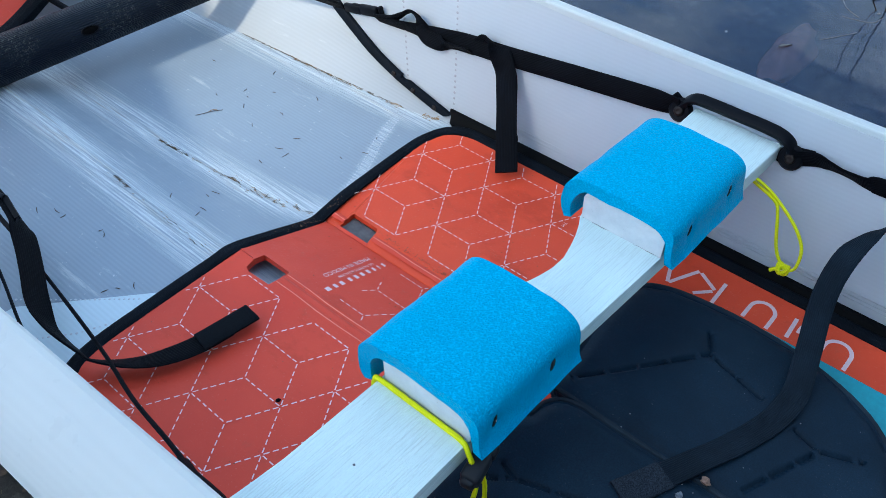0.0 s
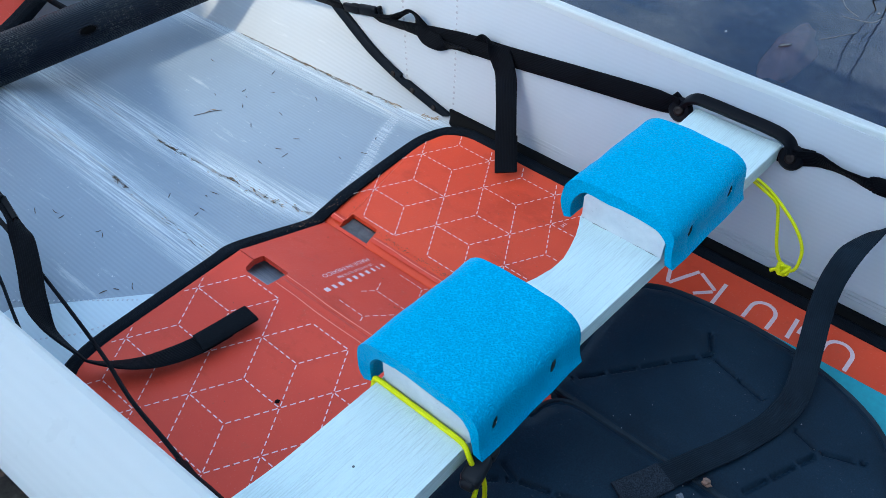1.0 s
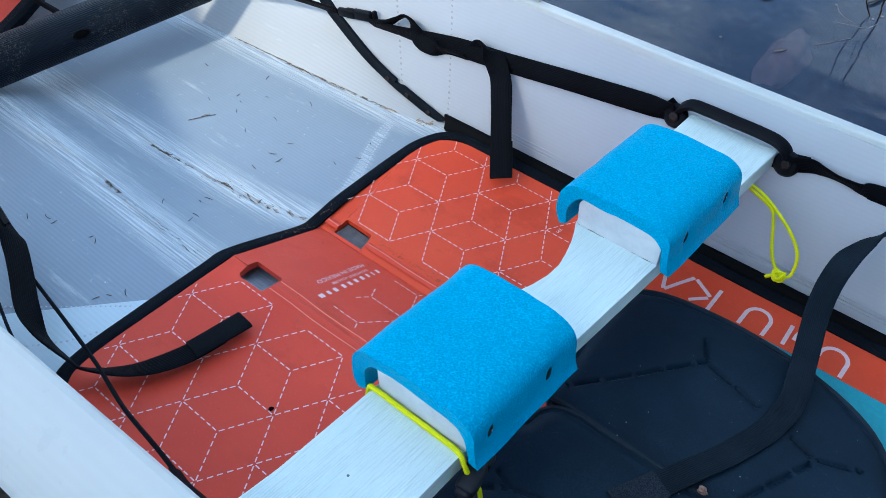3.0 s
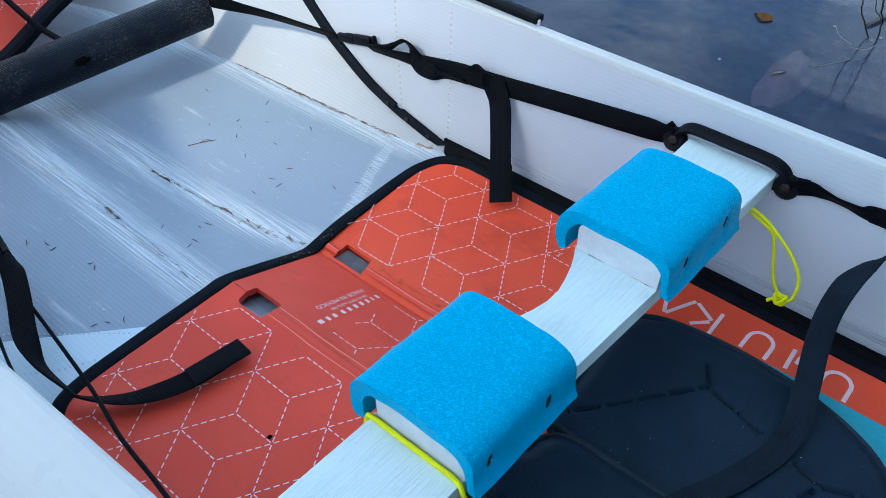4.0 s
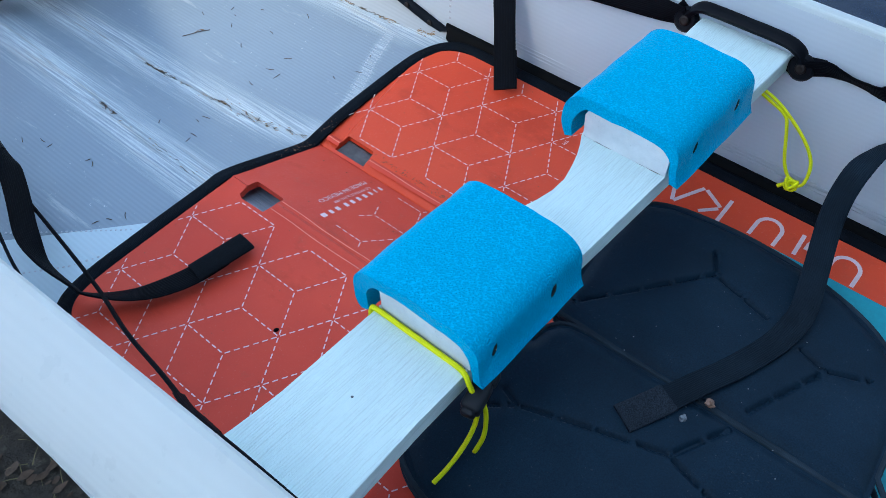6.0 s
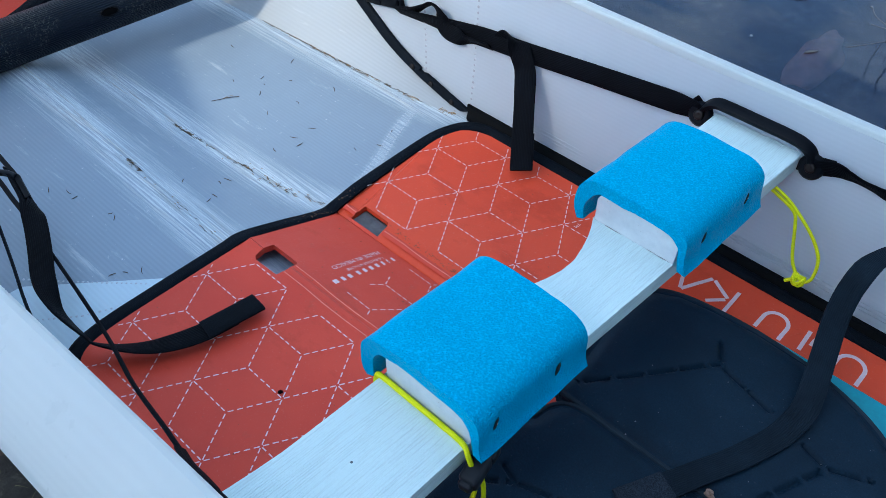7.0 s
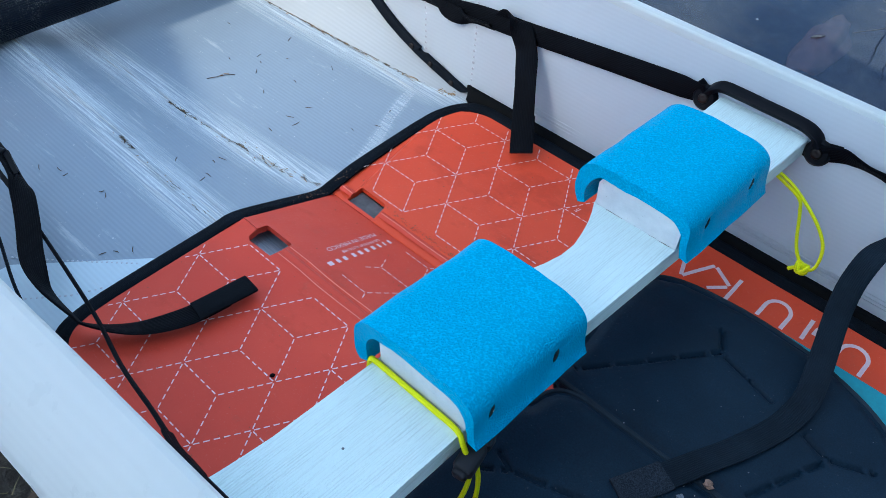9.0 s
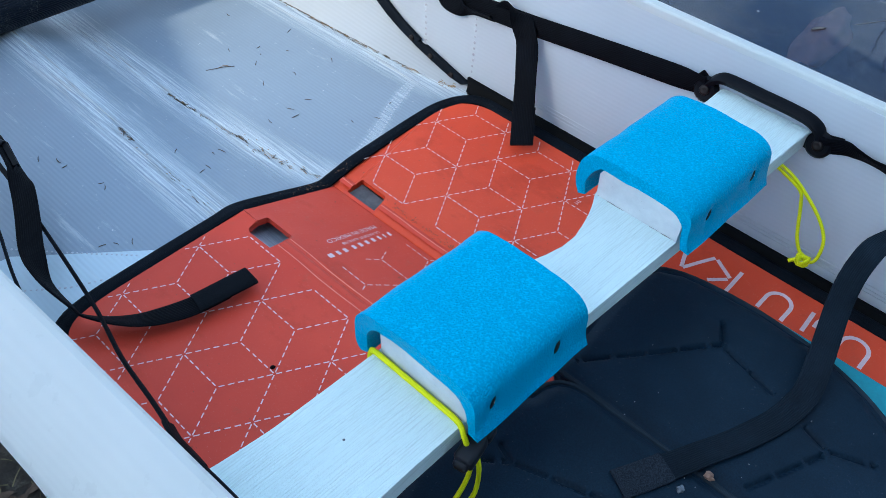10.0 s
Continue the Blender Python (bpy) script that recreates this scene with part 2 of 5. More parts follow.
def block_paint(name):
    """White paint on sawn edges: brushed, greyish, pitted with small dark pores."""
    m = Nodes(name)
    cloud = m.noise(45, detail=5)
    col = m.ramp(cloud, [(0.3, (0.52, 0.56, 0.60)), (0.7, (0.66, 0.70, 0.73))])
    pits = m.ramp(m.noise(420, detail=4, rough=0.7), [(0.64, 0.0), (0.70, 1.0)])
    where = m.ramp(m.noise(38, detail=3), [(0.46, 0.0), (0.60, 1.0)])
    col = m.mix(m.math("MULTIPLY", m.math("MULTIPLY", pits, where), 0.8), col, (0.16, 0.16, 0.16))
    m.set(Base_Color=col, Roughness=0.55)
    m.bump(m.noise(90, (1, 1, 5), 5, 0.7), 0.5, 0.0025)
    m.bump(pits, -0.4, 0.001)
    return m.mat


def plain(name, base, rough=0.6, vary=0.2, scale=60.0, bump=0.2, metal=0.0, depth=0.0008):
    m = Nodes(name)
    n = m.noise(scale, detail=6, rough=0.7)
    m.set(Base_Color=m.ramp(n, [(0.28, tuple(c * (1 - vary) for c in base)), (0.72, tuple(min(1, c * (1 + vary)) for c in base))]),
          Roughness=rough, Metallic=metal)
    m.bump(n, bump, depth)
    return m.mat


def seat_cloth(name):
    m = Nodes(name)
    fine = m.noise(900, detail=3)
    cloud = m.noise(10, detail=5)
    col = m.ramp(cloud, [(0.3, (0.004, 0.0125, 0.0245)), (0.7, (0.008, 0.0225, 0.042))])
    col = m.mix(1.0, col, m.ramp(m.noise(700, detail=3), [(0.35, 0.8), (0.65, 1.2)]), "MULTIPLY")
    dust = m.ramp(m.noise(330, detail=5, rough=0.8), [(0.62, 0.0), (0.70, 1.0)])
    patch = m.ramp(m.noise(20, detail=4), [(0.42, 0.0), (0.62, 1.0)])
    col = m.mix(m.math("MULTIPLY", m.math("MULTIPLY", dust, patch), 0.6), col, (0.14, 0.14, 0.15))
    m.set(Base_Color=col, Roughness=0.48, IOR=1.45, Specular_IOR_Level=0.09)
    m.bump(fine, 0.25, 0.0005)
    m.bump(m.noise(16, detail=2), 0.3, 0.003)
    return m.mat


def cord_braid(name, base):
    m = Nodes(name)
    w = m.math("MULTIPLY", m.wave(0.0017, 0, True), m.wave(0.0021, 1, True))
    m.set(Base_Color=m.mix(w, tuple(c * 0.8 for c in base), base), Roughness=0.6, Specular_IOR_Level=0.25)
    m.bump(w, 0.5, 0.0004)
    return m.mat


def lake_water(name):
    m = Nodes(name)
    m.set(Base_Color=(0.072, 0.13, 0.28), Roughness=0.02, IOR=1.333, Transmission_Weight=0.84)
    m.bump(m.noise(5, (1, 0.5, 1), 3, 0.5), 0.3, 0.02)
    return m.mat


def soil(name):
    m = Nodes(name)
    n = m.noise(45, detail=10, rough=0.75)
    col = m.ramp(n, [(0.35, (0.008, 0.007, 0.006)), (0.55, (0.03, 0.026, 0.021)), (0.75, (0.13, 0.12, 0.10))])
    m.set(Base_Color=col, Roughness=0.8)
    m.bump(n, 0.9, 0.01)
    m.bump(m.noise(320, detail=6), 0.6, 0.003)
    return m.mat


# one white plastic; each base is toned for the light or shade there
SHADED_FLOOR = corrugated("corrugated_shaded_floor", (0.25, 0.315, 0.40), 0, 0.26, 0.36, 0.0, True, 0.28)
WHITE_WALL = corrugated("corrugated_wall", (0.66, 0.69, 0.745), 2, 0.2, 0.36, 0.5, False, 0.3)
TONED_SIDE = corrugated("corrugated_side", (0.43, 0.46, 0.50), 0, 0.2, 0.36, 0.1, False, 0.3)
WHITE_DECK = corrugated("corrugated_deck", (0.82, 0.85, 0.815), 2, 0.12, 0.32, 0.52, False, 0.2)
RED = red_board("red_board")
# same red board, raised in colour for the brighter light on the right leaf
RED_LIT = red_board("lit_red_board", (0.61, 0.058, 0.024), (0.70, 0.079, 0.031))
GLINT = plain("red_highlight", (0.74, 0.20, 0.14), 0.35, 0.2, 120, 0.3)
WEB = webbing("black_webbing")
WEB_WORN = webbing("worn_webbing", (0.0068, 0.0122, 0.0195), 0.0019, 1.5)
HOOK = hook_tape("hook_tape", 1.0)
HOOK_DUSTY = hook_tape("dusty_hook_tape", 3.6)
BINDING = webbing("edge_binding", (0.0042, 0.0066, 0.0108), 0.0012, 1.5, 0.3)
BLACK = black_plastic("black_plastic")
LOCK = black_plastic("cord_lock_plastic", (0.018, 0.021, 0.027), 0.35, 0.04)
RIB = ribbed_tube("ribbed_pipe")
FOAM = foam("blue_foam")
PAINT = painted_wood("painted_wood")
PAINT_SMOOTH = block_paint("block_paint")
YELLOW = cord_braid("yellow_cord", (0.86, 0.90, 0.0))
DARKCORD = webbing("black_cord", (0.0022, 0.003, 0.005), 0.0021)
CLOTH = seat_cloth("seat_cloth")
PIPING = webbing("piping", (0.017, 0.027, 0.039), 0.004, 1.4)
TEAL = plain("teal_foam", (0.02, 0.30, 0.38), 0.6, 0.12, 200, 0.2)
PRINT = plain("white_print", (0.71, 0.53, 0.57), 0.5, 0.1, 300, 0.05)
RUBBER = webbing("black_rubber", (0.0015, 0.0018, 0.0025), 0.02)
RIVET = plain("rivet_metal", (0.016, 0.012, 0.012), 0.5, 0.3, 200, 0.1, 0.6)
WOODBIT = plain("brown_litter", (0.07, 0.045, 0.03), 0.8, 0.4, 300, 0.3)
DIRT = plain("dirt", (0.07, 0.055, 0.04), 0.9, 0.4, 400, 0.3)
SLOT_GREY = plain("slot_grey", (0.075, 0.075, 0.085), 0.6, 0.5, 60, 0.3)
GRIT = plain("pale_grit", (0.24, 0.25, 0.27), 0.8, 0.4, 400, 0.2)
SPECK = plain("dry_mud", (0.14, 0.075, 0.045), 0.9, 0.4, 400, 0.3)
BARKTAN = plain("tan_bark", (0.26, 0.17, 0.09), 0.8, 0.4, 300, 0.3)
PEBBLE = plain("brown_pebble", (0.19, 0.115, 0.085), 0.7, 0.3, 400, 0.4)
CLEAR = plain("grey_pebble", (0.12, 0.145, 0.175), 0.25, 0.3, 400, 0.4)
STRAW = plain("pale_straw", (0.15, 0.15, 0.155), 0.6, 0.3, 300, 0.3)
BROWNLEAF = plain("brown_leaf", (0.075, 0.034, 0.012), 0.6, 0.7, 150, 0.3)
BARK = plain("wet_twig", (0.02, 0.015, 0.010), 0.5, 0.4, 300, 0.4)
for mat in (STRAW, BARK, BROWNLEAF):
    mat.node_tree.nodes["Principled BSDF"].inputs["Specular IOR Level"].default_value = 0.04
ROCK = plain("lake_stone", (0.46, 0.22, 0.15), 0.7, 0.3, 40, 0.6, depth=0.01)
SOIL = soil("soil")
WATER = lake_water("lake_water")
SEAMED = plain("seam_bead", (0.52, 0.52, 0.58), 0.4, 0.05, 200, 0.0)
VOID = black_plastic("void", (0.0008, 0.001, 0.0015), 0.9, 0.0)
STITCH = plain("floor_stitch", (0.46, 0.50, 0.58), 0.4, 0.1, 200, 0.0)
PINHOLE = plain("dark_hole", (0.01, 0.015, 0.02), 0.9, 0.1, 100, 0.0)


# ---- building helpers ----
OFFSET = {}


def thing(name, base, label, category, group="", kind=""):
    """An Empty at the thing's base (in cells)."""
    ob = new(name)
    ob.empty_display_size = 0.02
    ob.location = Vector(base) * A
    OFFSET[ob.name] = Vector(base) * A
    return tagged(ob, label, category, group, kind)


def part(name, bm, material, parent=None, label="", smooth=True, materials=None, level=False):
    """Links a bmesh drawn in cells as one mesh object, under a thing or a part."""
    bmesh.ops.scale(bm, vec=(A, A, A), verts=bm.verts)
    bmesh.ops.recalc_face_normals(bm, faces=bm.faces)
    if level:
        bmesh.ops.reverse_faces(bm, faces=[f for f in bm.faces if f.normal.z < 0])
    for f in bm.faces:
        f.smooth = smooth
    mesh = bpy.data.meshes.new(name)
    bm.to_mesh(mesh)
    bm.free()
    if smooth:
        mesh.set_sharp_from_angle(angle=radians(52))
    for m in materials or [material]:
        mesh.materials.append(m)
    ob = new(name, mesh)
    if parent is None:
        co = [v.co for v in mesh.vertices]
        mid = Vector((sum(c.x for c in co) / len(co), sum(c.y for c in co) / len(co), min(c.z for c in co)))
        mesh.transform(Matrix.Translation(-mid))
        ob.location = mid
        OFFSET[ob.name] = mid
    else:
        ob.parent = parent
        ob.matrix_parent_inverse = Matrix.Translation(-OFFSET.get(parent.name, Vector()))
    if label:
        ob["label"] = label
    return ob


def catmull(points, n=6, closed=False):
    """A smooth line through the points, n steps a span."""
    pts = [Vector(p) for p in points]
    out = []
    count = len(pts)
    for i in range(count if closed else count - 1):
        if closed:
            p0, p1, p2, p3 = (pts[(i + k) % count] for k in (-1, 0, 1, 2))
        else:
            p0, p1, p2, p3 = pts[max(i - 1, 0)], pts[i], pts[i + 1], pts[min(i + 2, count - 1)]
        for k in range(n):
            t = k / n
            out.append(0.5 * (2 * p1 + (p2 - p0) * t + (2 * p0 - 5 * p1 + 4 * p2 - p3) * t * t + (3 * p1 - p0 - 3 * p2 + p3) * t ** 3))
    if not closed:
        out.append(pts[-1])
    return out


def sweep(path, sides, profile, closed=False, caps=True):
    """Sweeps a closed profile of (across, up) pairs along a line; sides are the across directions. UV in metres."""
    bm = bmesh.new()
    uv = bm.loops.layers.uv.new("UVMap")
    n = len(path)
    rings, lengths, run = [], [], 0.0
    for i, p in enumerate(path):
        a = path[(i - 1) % n] if closed or i else path[0]
        b = path[(i + 1) % n] if closed or i < n - 1 else path[-1]
        tangent = (b - a).normalized()
        side = sides[i] - tangent * sides[i].dot(tangent)
        side.normalize()
        up = side.cross(tangent)
        if i:
            run += (p - path[i - 1]).length
        lengths.append(run * A)
        rings.append([bm.verts.new(p + side * u + up * w) for u, w in profile])
    m = len(profile)
    girth = [0.0]
    for k in range(m):
        u0, w0 = profile[k]
        u1, w1 = profile[(k + 1) % m]
        girth.append(girth[-1] + math.hypot(u1 - u0, w1 - w0) * A)
    for i in range(n if closed else n - 1):
        j = (i + 1) % n
        for k in range(m):
            f = bm.faces.new((rings[i][k], rings[i][(k + 1) % m], rings[j][(k + 1) % m], rings[j][k]))
            end = lengths[j] if j else lengths[-1] + (path[0] - path[-1]).length * A
            for loop, (a, b) in zip(f.loops, ((lengths[i], girth[k]), (lengths[i], girth[k + 1]), (end, girth[k + 1]), (end, girth[k]))):
                loop[uv].uv = (a, b)
    if caps and not closed:
        bm.faces.new(rings[0])
        bm.faces.new(list(reversed(rings[-1])))
    return bm


def round_profile(r, n=10, squash=1.0):
    return [(r * math.cos(2 * math.pi * k / n), r * squash * math.sin(2 * math.pi * k / n)) for k in range(n)]


def flat_profile(width, thick):
    """A flat band with rounded edges."""
    w, t = width / 2, thick / 2
    return [(-w, -t * 0.4), (-w + t, -t), (-w * 0.3, -t), (w * 0.3, -t), (w - t, -t), (w, -t * 0.4), (w, t * 0.4), (w - t, t), (w * 0.3, t), (-w * 0.3, t), (-w + t, t), (-w, t * 0.4)]


def band(points, sides, width=0.46, thick=0.05, n=6):
    """A strap along points, with its across direction at each of them."""
    return sweep(catmull(points, n), catmull(sides, n), flat_profile(width, thick))


def rope(points, r, n=6, closed=False, m=8):
    path = catmull(points, n, closed)
    sides = []
    last = Vector((0.31, 0.2, 1))
    for i in range(len(path)):
        t = path[(i + 1) % len(path)] - path[i - 1] if closed or 0 < i < len(path) - 1 else path[min(i + 1, len(path) - 1)] - path[max(i - 1, 0)]
        t.normalize()
        last = last - t * last.dot(t)
        if last.length < 1e-4:
            last = t.orthogonal()
        last.normalize()
        sides.append(last.copy())
    return sweep(path, sides, round_profile(r, m), closed)


def prism(outline, top, depth, bevel=0.0, segments=2):
    """A plate with a plan outline, its top at top(x, y) and the given depth."""
    bm = bmesh.new()
    up = [bm.verts.new((x, y, top(x, y))) for x, y in outline]
    low = [bm.verts.new((x, y, top(x, y) - depth)) for x, y in outline]
    bm.faces.new(up)
    bm.faces.new(list(reversed(low)))
    n = len(outline)
    for i in range(n):
        bm.faces.new((up[i], low[i], low[(i + 1) % n], up[(i + 1) % n]))
    if bevel:
        edges = [e for e in bm.edges if all(v in set(up) for v in e.verts)]
        bmesh.ops.bevel(bm, geom=edges, offset=bevel, segments=segments, affect="EDGES", profile=0.5)
    return bm


def box(bm, c, size, turn=None):
    """Adds a box to bm; turn: a rotation matrix."""
    m = Matrix.Translation(c) @ (turn.to_4x4() if turn else Matrix()) @ Matrix.Diagonal((*size, 1))
    return bmesh.ops.create_cube(bm, size=1.0, matrix=m)["verts"]


def rounded_box(c, size, turn=None, bevel=0.04, segments=2):
    bm = bmesh.new()
    box(bm, c, size, turn)
    bmesh.ops.bevel(bm, geom=bm.edges[:], offset=bevel, segments=segments, affect="EDGES", profile=0.5)
    return bm


def disc(c, axis, r, h, n=20, dome=0.5):
    """A low domed disc standing on its axis."""
    bm = bmesh.new()
    turn = Vector(axis).to_track_quat("Z", "Y").to_matrix().to_4x4()
    rings = [(r, 0), (r, h * 0.6), (r * 0.85, h * 0.9), (r * dome, h), (r * 0.25, h * 0.85)]
    loops = [[bm.verts.new(Matrix.Translation(c) @ turn @ Vector((q * math.cos(2 * math.pi * k / n), q * math.sin(2 * math.pi * k / n), z))) for k in range(n)] for q, z in rings]
    for a, b in zip(loops, loops[1:]):
        for k in range(n):
            bm.faces.new((a[k], a[(k + 1) % n], b[(k + 1) % n], b[k]))
    bm.faces.new(loops[-1])
    bm.faces.new(list(reversed(loops[0])))
    return bm


def sheet(xs, ys, z, rows=None):
    """A grid over xs and ys with the heights z(x, y); xs may be a function of y."""
    bm = bmesh.new()
    grid = [[bm.verts.new((x, y, z(x, y))) for x in (xs(y) if callable(xs) else xs)] for y in ys]
    for a, b in zip(grid, grid[1:]):
        for k in range(len(a) - 1):
            bm.faces.new((a[k], a[k + 1], b[k + 1], b[k]))
    return bm


def thicken(bm, depth):
    """Gives an open sheet a thickness downwards."""
    geom = bmesh.ops.extrude_face_region(bm, geom=bm.faces[:])["geom"]
    for v in geom:
        if isinstance(v, bmesh.types.BMVert):
            v.co.z -= depth
    return bm


def spread(a, b, n):
    return [a + (b - a) * i / (n - 1) for i in range(n)]


def lerp_at(table, y):
    """Linear look-up in a short table of (y, value)."""
    if y <= table[0][0]:
        return table[0][1]
    for (y0, v0), (y1, v1) in zip(table, table[1:]):
        if y <= y1:
            return v0 + (v1 - v0) * (y - y0) / (y1 - y0)
    return table[-1][1]


# ---- ground and water ----
WATER_Z = -1.22


def ground_z(x, y):
    """Shore in cells: land beside the boat, falling under the water."""
    if x < -5:
        return -0.35 + min(6.0, 0.03 * (-5 - x)) + 0.12 * noise.noise(Vector((x * 0.6, y * 0.6, 0)))
    return -0.35 - min(9.0, (x + 5) * 0.4) + 0.1 * noise.noise(Vector((x * 0.5, y * 0.5, 0)))


gx = [-20000, -4000, -900, -200, -60] + spread(-30, 60, 91) + [90, 200, 900, 4000, 20000]
gy = [-20000, -4000, -900, -200, -60] + spread(-40, 60, 101) + [90, 200, 900, 4000, 20000]
tagged(part("ground", sheet(gx, gy, ground_z), SOIL, level=True), "dark wet soil of the shore running under the lake", "ground", kind="structure")
wx = spread(-12, 60, 40) + [200, 2000, 20000]
wy = [-20000, -2000, -200] + spread(-60, 60, 60) + [200, 2000, 20000]
water = part("water", sheet(wx, wy, lambda x, y: WATER_Z), WATER, level=True)
tagged(water, "dark blue still lake water with faint ripples", "water", kind="structure")
water.visible_shadow = False

# unseen wooded shore, added to close the lake and darken low reflections
ridge = bmesh.new()
rows = []
for k in range(181):
    q = radians(2 * k)
    far_r = 1700 + 120 * noise.noise(Vector((math.cos(q) * 3, math.sin(q) * 3, 0)))
    top = 250 + 70 * noise.noise(Vector((math.cos(q) * 9, math.sin(q) * 9, 4))) + 40 * noise.noise(Vector((math.cos(q) * 40, math.sin(q) * 40, 7)))
    rows.append([ridge.verts.new((math.cos(q) * (far_r + d), math.sin(q) * (far_r + d), h)) for d, h in ((0, -30), (20, top * 0.55), (80, top), (260, top * 0.9))])
for p, q in zip(rows, rows[1:]):
    for k in range(3):
        ridge.faces.new((p[k], p[k + 1], q[k + 1], q[k]))
WOODS = plain("far_woods", (0.05, 0.065, 0.035), 0.9, 0.5, 0.35, 0.8, depth=0.8)
tagged(part("backdrop", ridge, WOODS), "unseen dark wooded shore added far across the lake", "backdrop", kind="structure")

LEAVES = plain("green_leaf", (0.06, 0.10, 0.03), 0.6, 0.35, 60, 0.2)
TRUNK = plain("grey_bark", (0.13, 0.10, 0.075), 0.85, 0.35, 90, 0.6, depth=0.004)


def shade_tree(base, crown, radius, seed, leaves):
    """An unseen leafy tree on the bank, added so that its shade falls over the boat."""
    tree = thing("shade_tree", base, "unseen leafy tree added on the bank to shade the boat", "tree")
    r = random.Random(seed)
    b, c = Vector(base), Vector(crown)
    path = [b.lerp(c, t) + Vector((math.sin(5 * t), math.cos(4 * t), 0)) * 0.5 for t in (0, 0.25, 0.5, 0.75, 1)]
    bm = bmesh.new()
    path = catmull(path, 4)
    rings = []
    for i, p in enumerate(path):
        w = 3.4 - 2.4 * i / (len(path) - 1)
        rings.append([bm.verts.new(p + Vector((w * math.cos(a), w * math.sin(a), 0))) for a in [2 * math.pi * k / 10 for k in range(10)]])
    for x, y in zip(rings, rings[1:]):
        for k in range(10):
            bm.faces.new((x[k], x[(k + 1) % 10], y[(k + 1) % 10], y[k]))
    part("trunk", bm, TRUNK, tree)
    tips = []
    for k in range(16):
        d = Vector((r.gauss(0, 1), r.gauss(0, 1), r.gauss(0, 0.8))).normalized()
        tip = c + Vector((d.x * radius.x, d.y * radius.y, d.z * radius.z)) * r.uniform(0.5, 0.85)
        start = b.lerp(c, r.uniform(0.55, 0.95))
        tips.append(tip)
        part("limb", rope([start, start.lerp(tip, 0.5) + Vector((0, 0, 0.8)), tip], 0.5, 4, m=6), TRUNK, tree)
    bm = bmesh.new()
    for _ in range(leaves):
        d = Vector((r.gauss(0, 1), r.gauss(0, 1), r.gauss(0, 1))).normalized() * r.uniform(0, 1) ** 0.45
        p = c + Vector((d.x * radius.x, d.y * radius.y, d.z * radius.z)) * (0.86 + 0.3 * noise.noise(d * 2.5))
        u = Vector((r.gauss(0, 1), r.gauss(0, 1), r.gauss(0, 1))).normalized()
        w = u.orthogonal().normalized()
        size = r.uniform(1.1, 1.9)
        bm.faces.new([bm.verts.new(p + q) for q in (-u * size, w * size * 0.45, u * size, -w * size * 0.45)])
    tagged(part("crown", bm, LEAVES, tree), kind="stuff")


shade_tree((-100, 12, 2.0), (-98, 13.8, 87), Vector((16, 15, 15)), 11, 9000)
# added behind the view to dim the sky on the stern side
shade_tree((-16, -62, 2.0), (-10, -60, 56), Vector((66, 22, 52)), 5, 52000)

# ---- the boat ----
FLOOR_R = -0.95
KEEL_L = [(-16, 1.0), (2.3, 0.78), (6, 0.92), (8, 1.03), (11.3, 1.14), (26, 1.7)]
KEEL_R = [(-16, 3.9), (2.3, 3.75), (3.3, 3.42), (4.7, 3.2), (7.4, 2.97), (12.3, 2.8), (26, 2.3)]
CHINE = [(-16, 8.7), (2.4, 8.5), (3.2, 8.22), (4.2, 8.08), (7.1, 7.92), (11.1, 7.73), (16, 7.3), (26, 4.0)]
CHINE_L = [(-16, -4.3), (2.4, -4.0), (4.2, -3.6), (11, -3.2), (16, -2.6), (26, 0.2)]
CROSS_SEAM = [(4.8, 2.78), (5.6, 3.06), (6.54, 3.52), (7.35, 3.81), (8.11, 4.03)]
BOAT_Y = spread(-16, 2, 10) + spread(2.2, 5, 29) + spread(5.25, 12, 28) + spread(13, 26, 9)


def rise(y):
    """How far the side panel below the wall climbs for a cell of width."""
    return max(0.05, min(0.72, 0.08 + 0.125 * (y - 2.8)))


def hull_floor(x, y):
    kl, kr = lerp_at(KEEL_L, y), lerp_at(KEEL_R, y)
    base = -0.12
    if x <= kl:
        z = base
    elif x >= kr:
        z = FLOOR_R
    else:
        z = base + (FLOOR_R - base) * (x - kl) / (kr - kl)
    drop = (0.12 if x <= kl else 0.36 if x >= kr else 0.26) * max(0.0, min(1.0, (2.3 - y) / 0.5))
    return z - drop + 0.035 * math.exp(-((x - kl) / 0.14) ** 2) + 0.03 * math.exp(-((x - kr) / 0.14) ** 2)


kayak = thing("folding_kayak", (2.5, 0, -1.1), "white corrugated plastic folding kayak, open, with dirty creases", "kayak")


def panel(name, left, right, n, material, label="", zfun=None):
    """A lengthwise hull panel; its UV holds the distance to the nearest fold, in cells."""
    def xs(y):
        a, b = left(y), right(y)
        return [a + (b - a) * i / n for i in range(n + 1)]
    bm = sheet(xs, BOAT_Y, zfun or hull_floor)
    thicken(bm, 0.09)
    uv = bm.loops.layers.uv.new("UVMap")
    for f in bm.faces:
        for loop in f.loops:
            c = loop.vert.co
            loop[uv].uv = (min([abs(c.x - lerp_at(t, c.y)) for t in (KEEL_L, KEEL_R, CHINE)] + [0.34 + 1.6 * abs(c.y - lerp_at(CROSS_SEAM, c.x) + 0.12) if c.x > 4.6 else 9.0]), c.y)
    return part(name, bm, material, kayak, label)


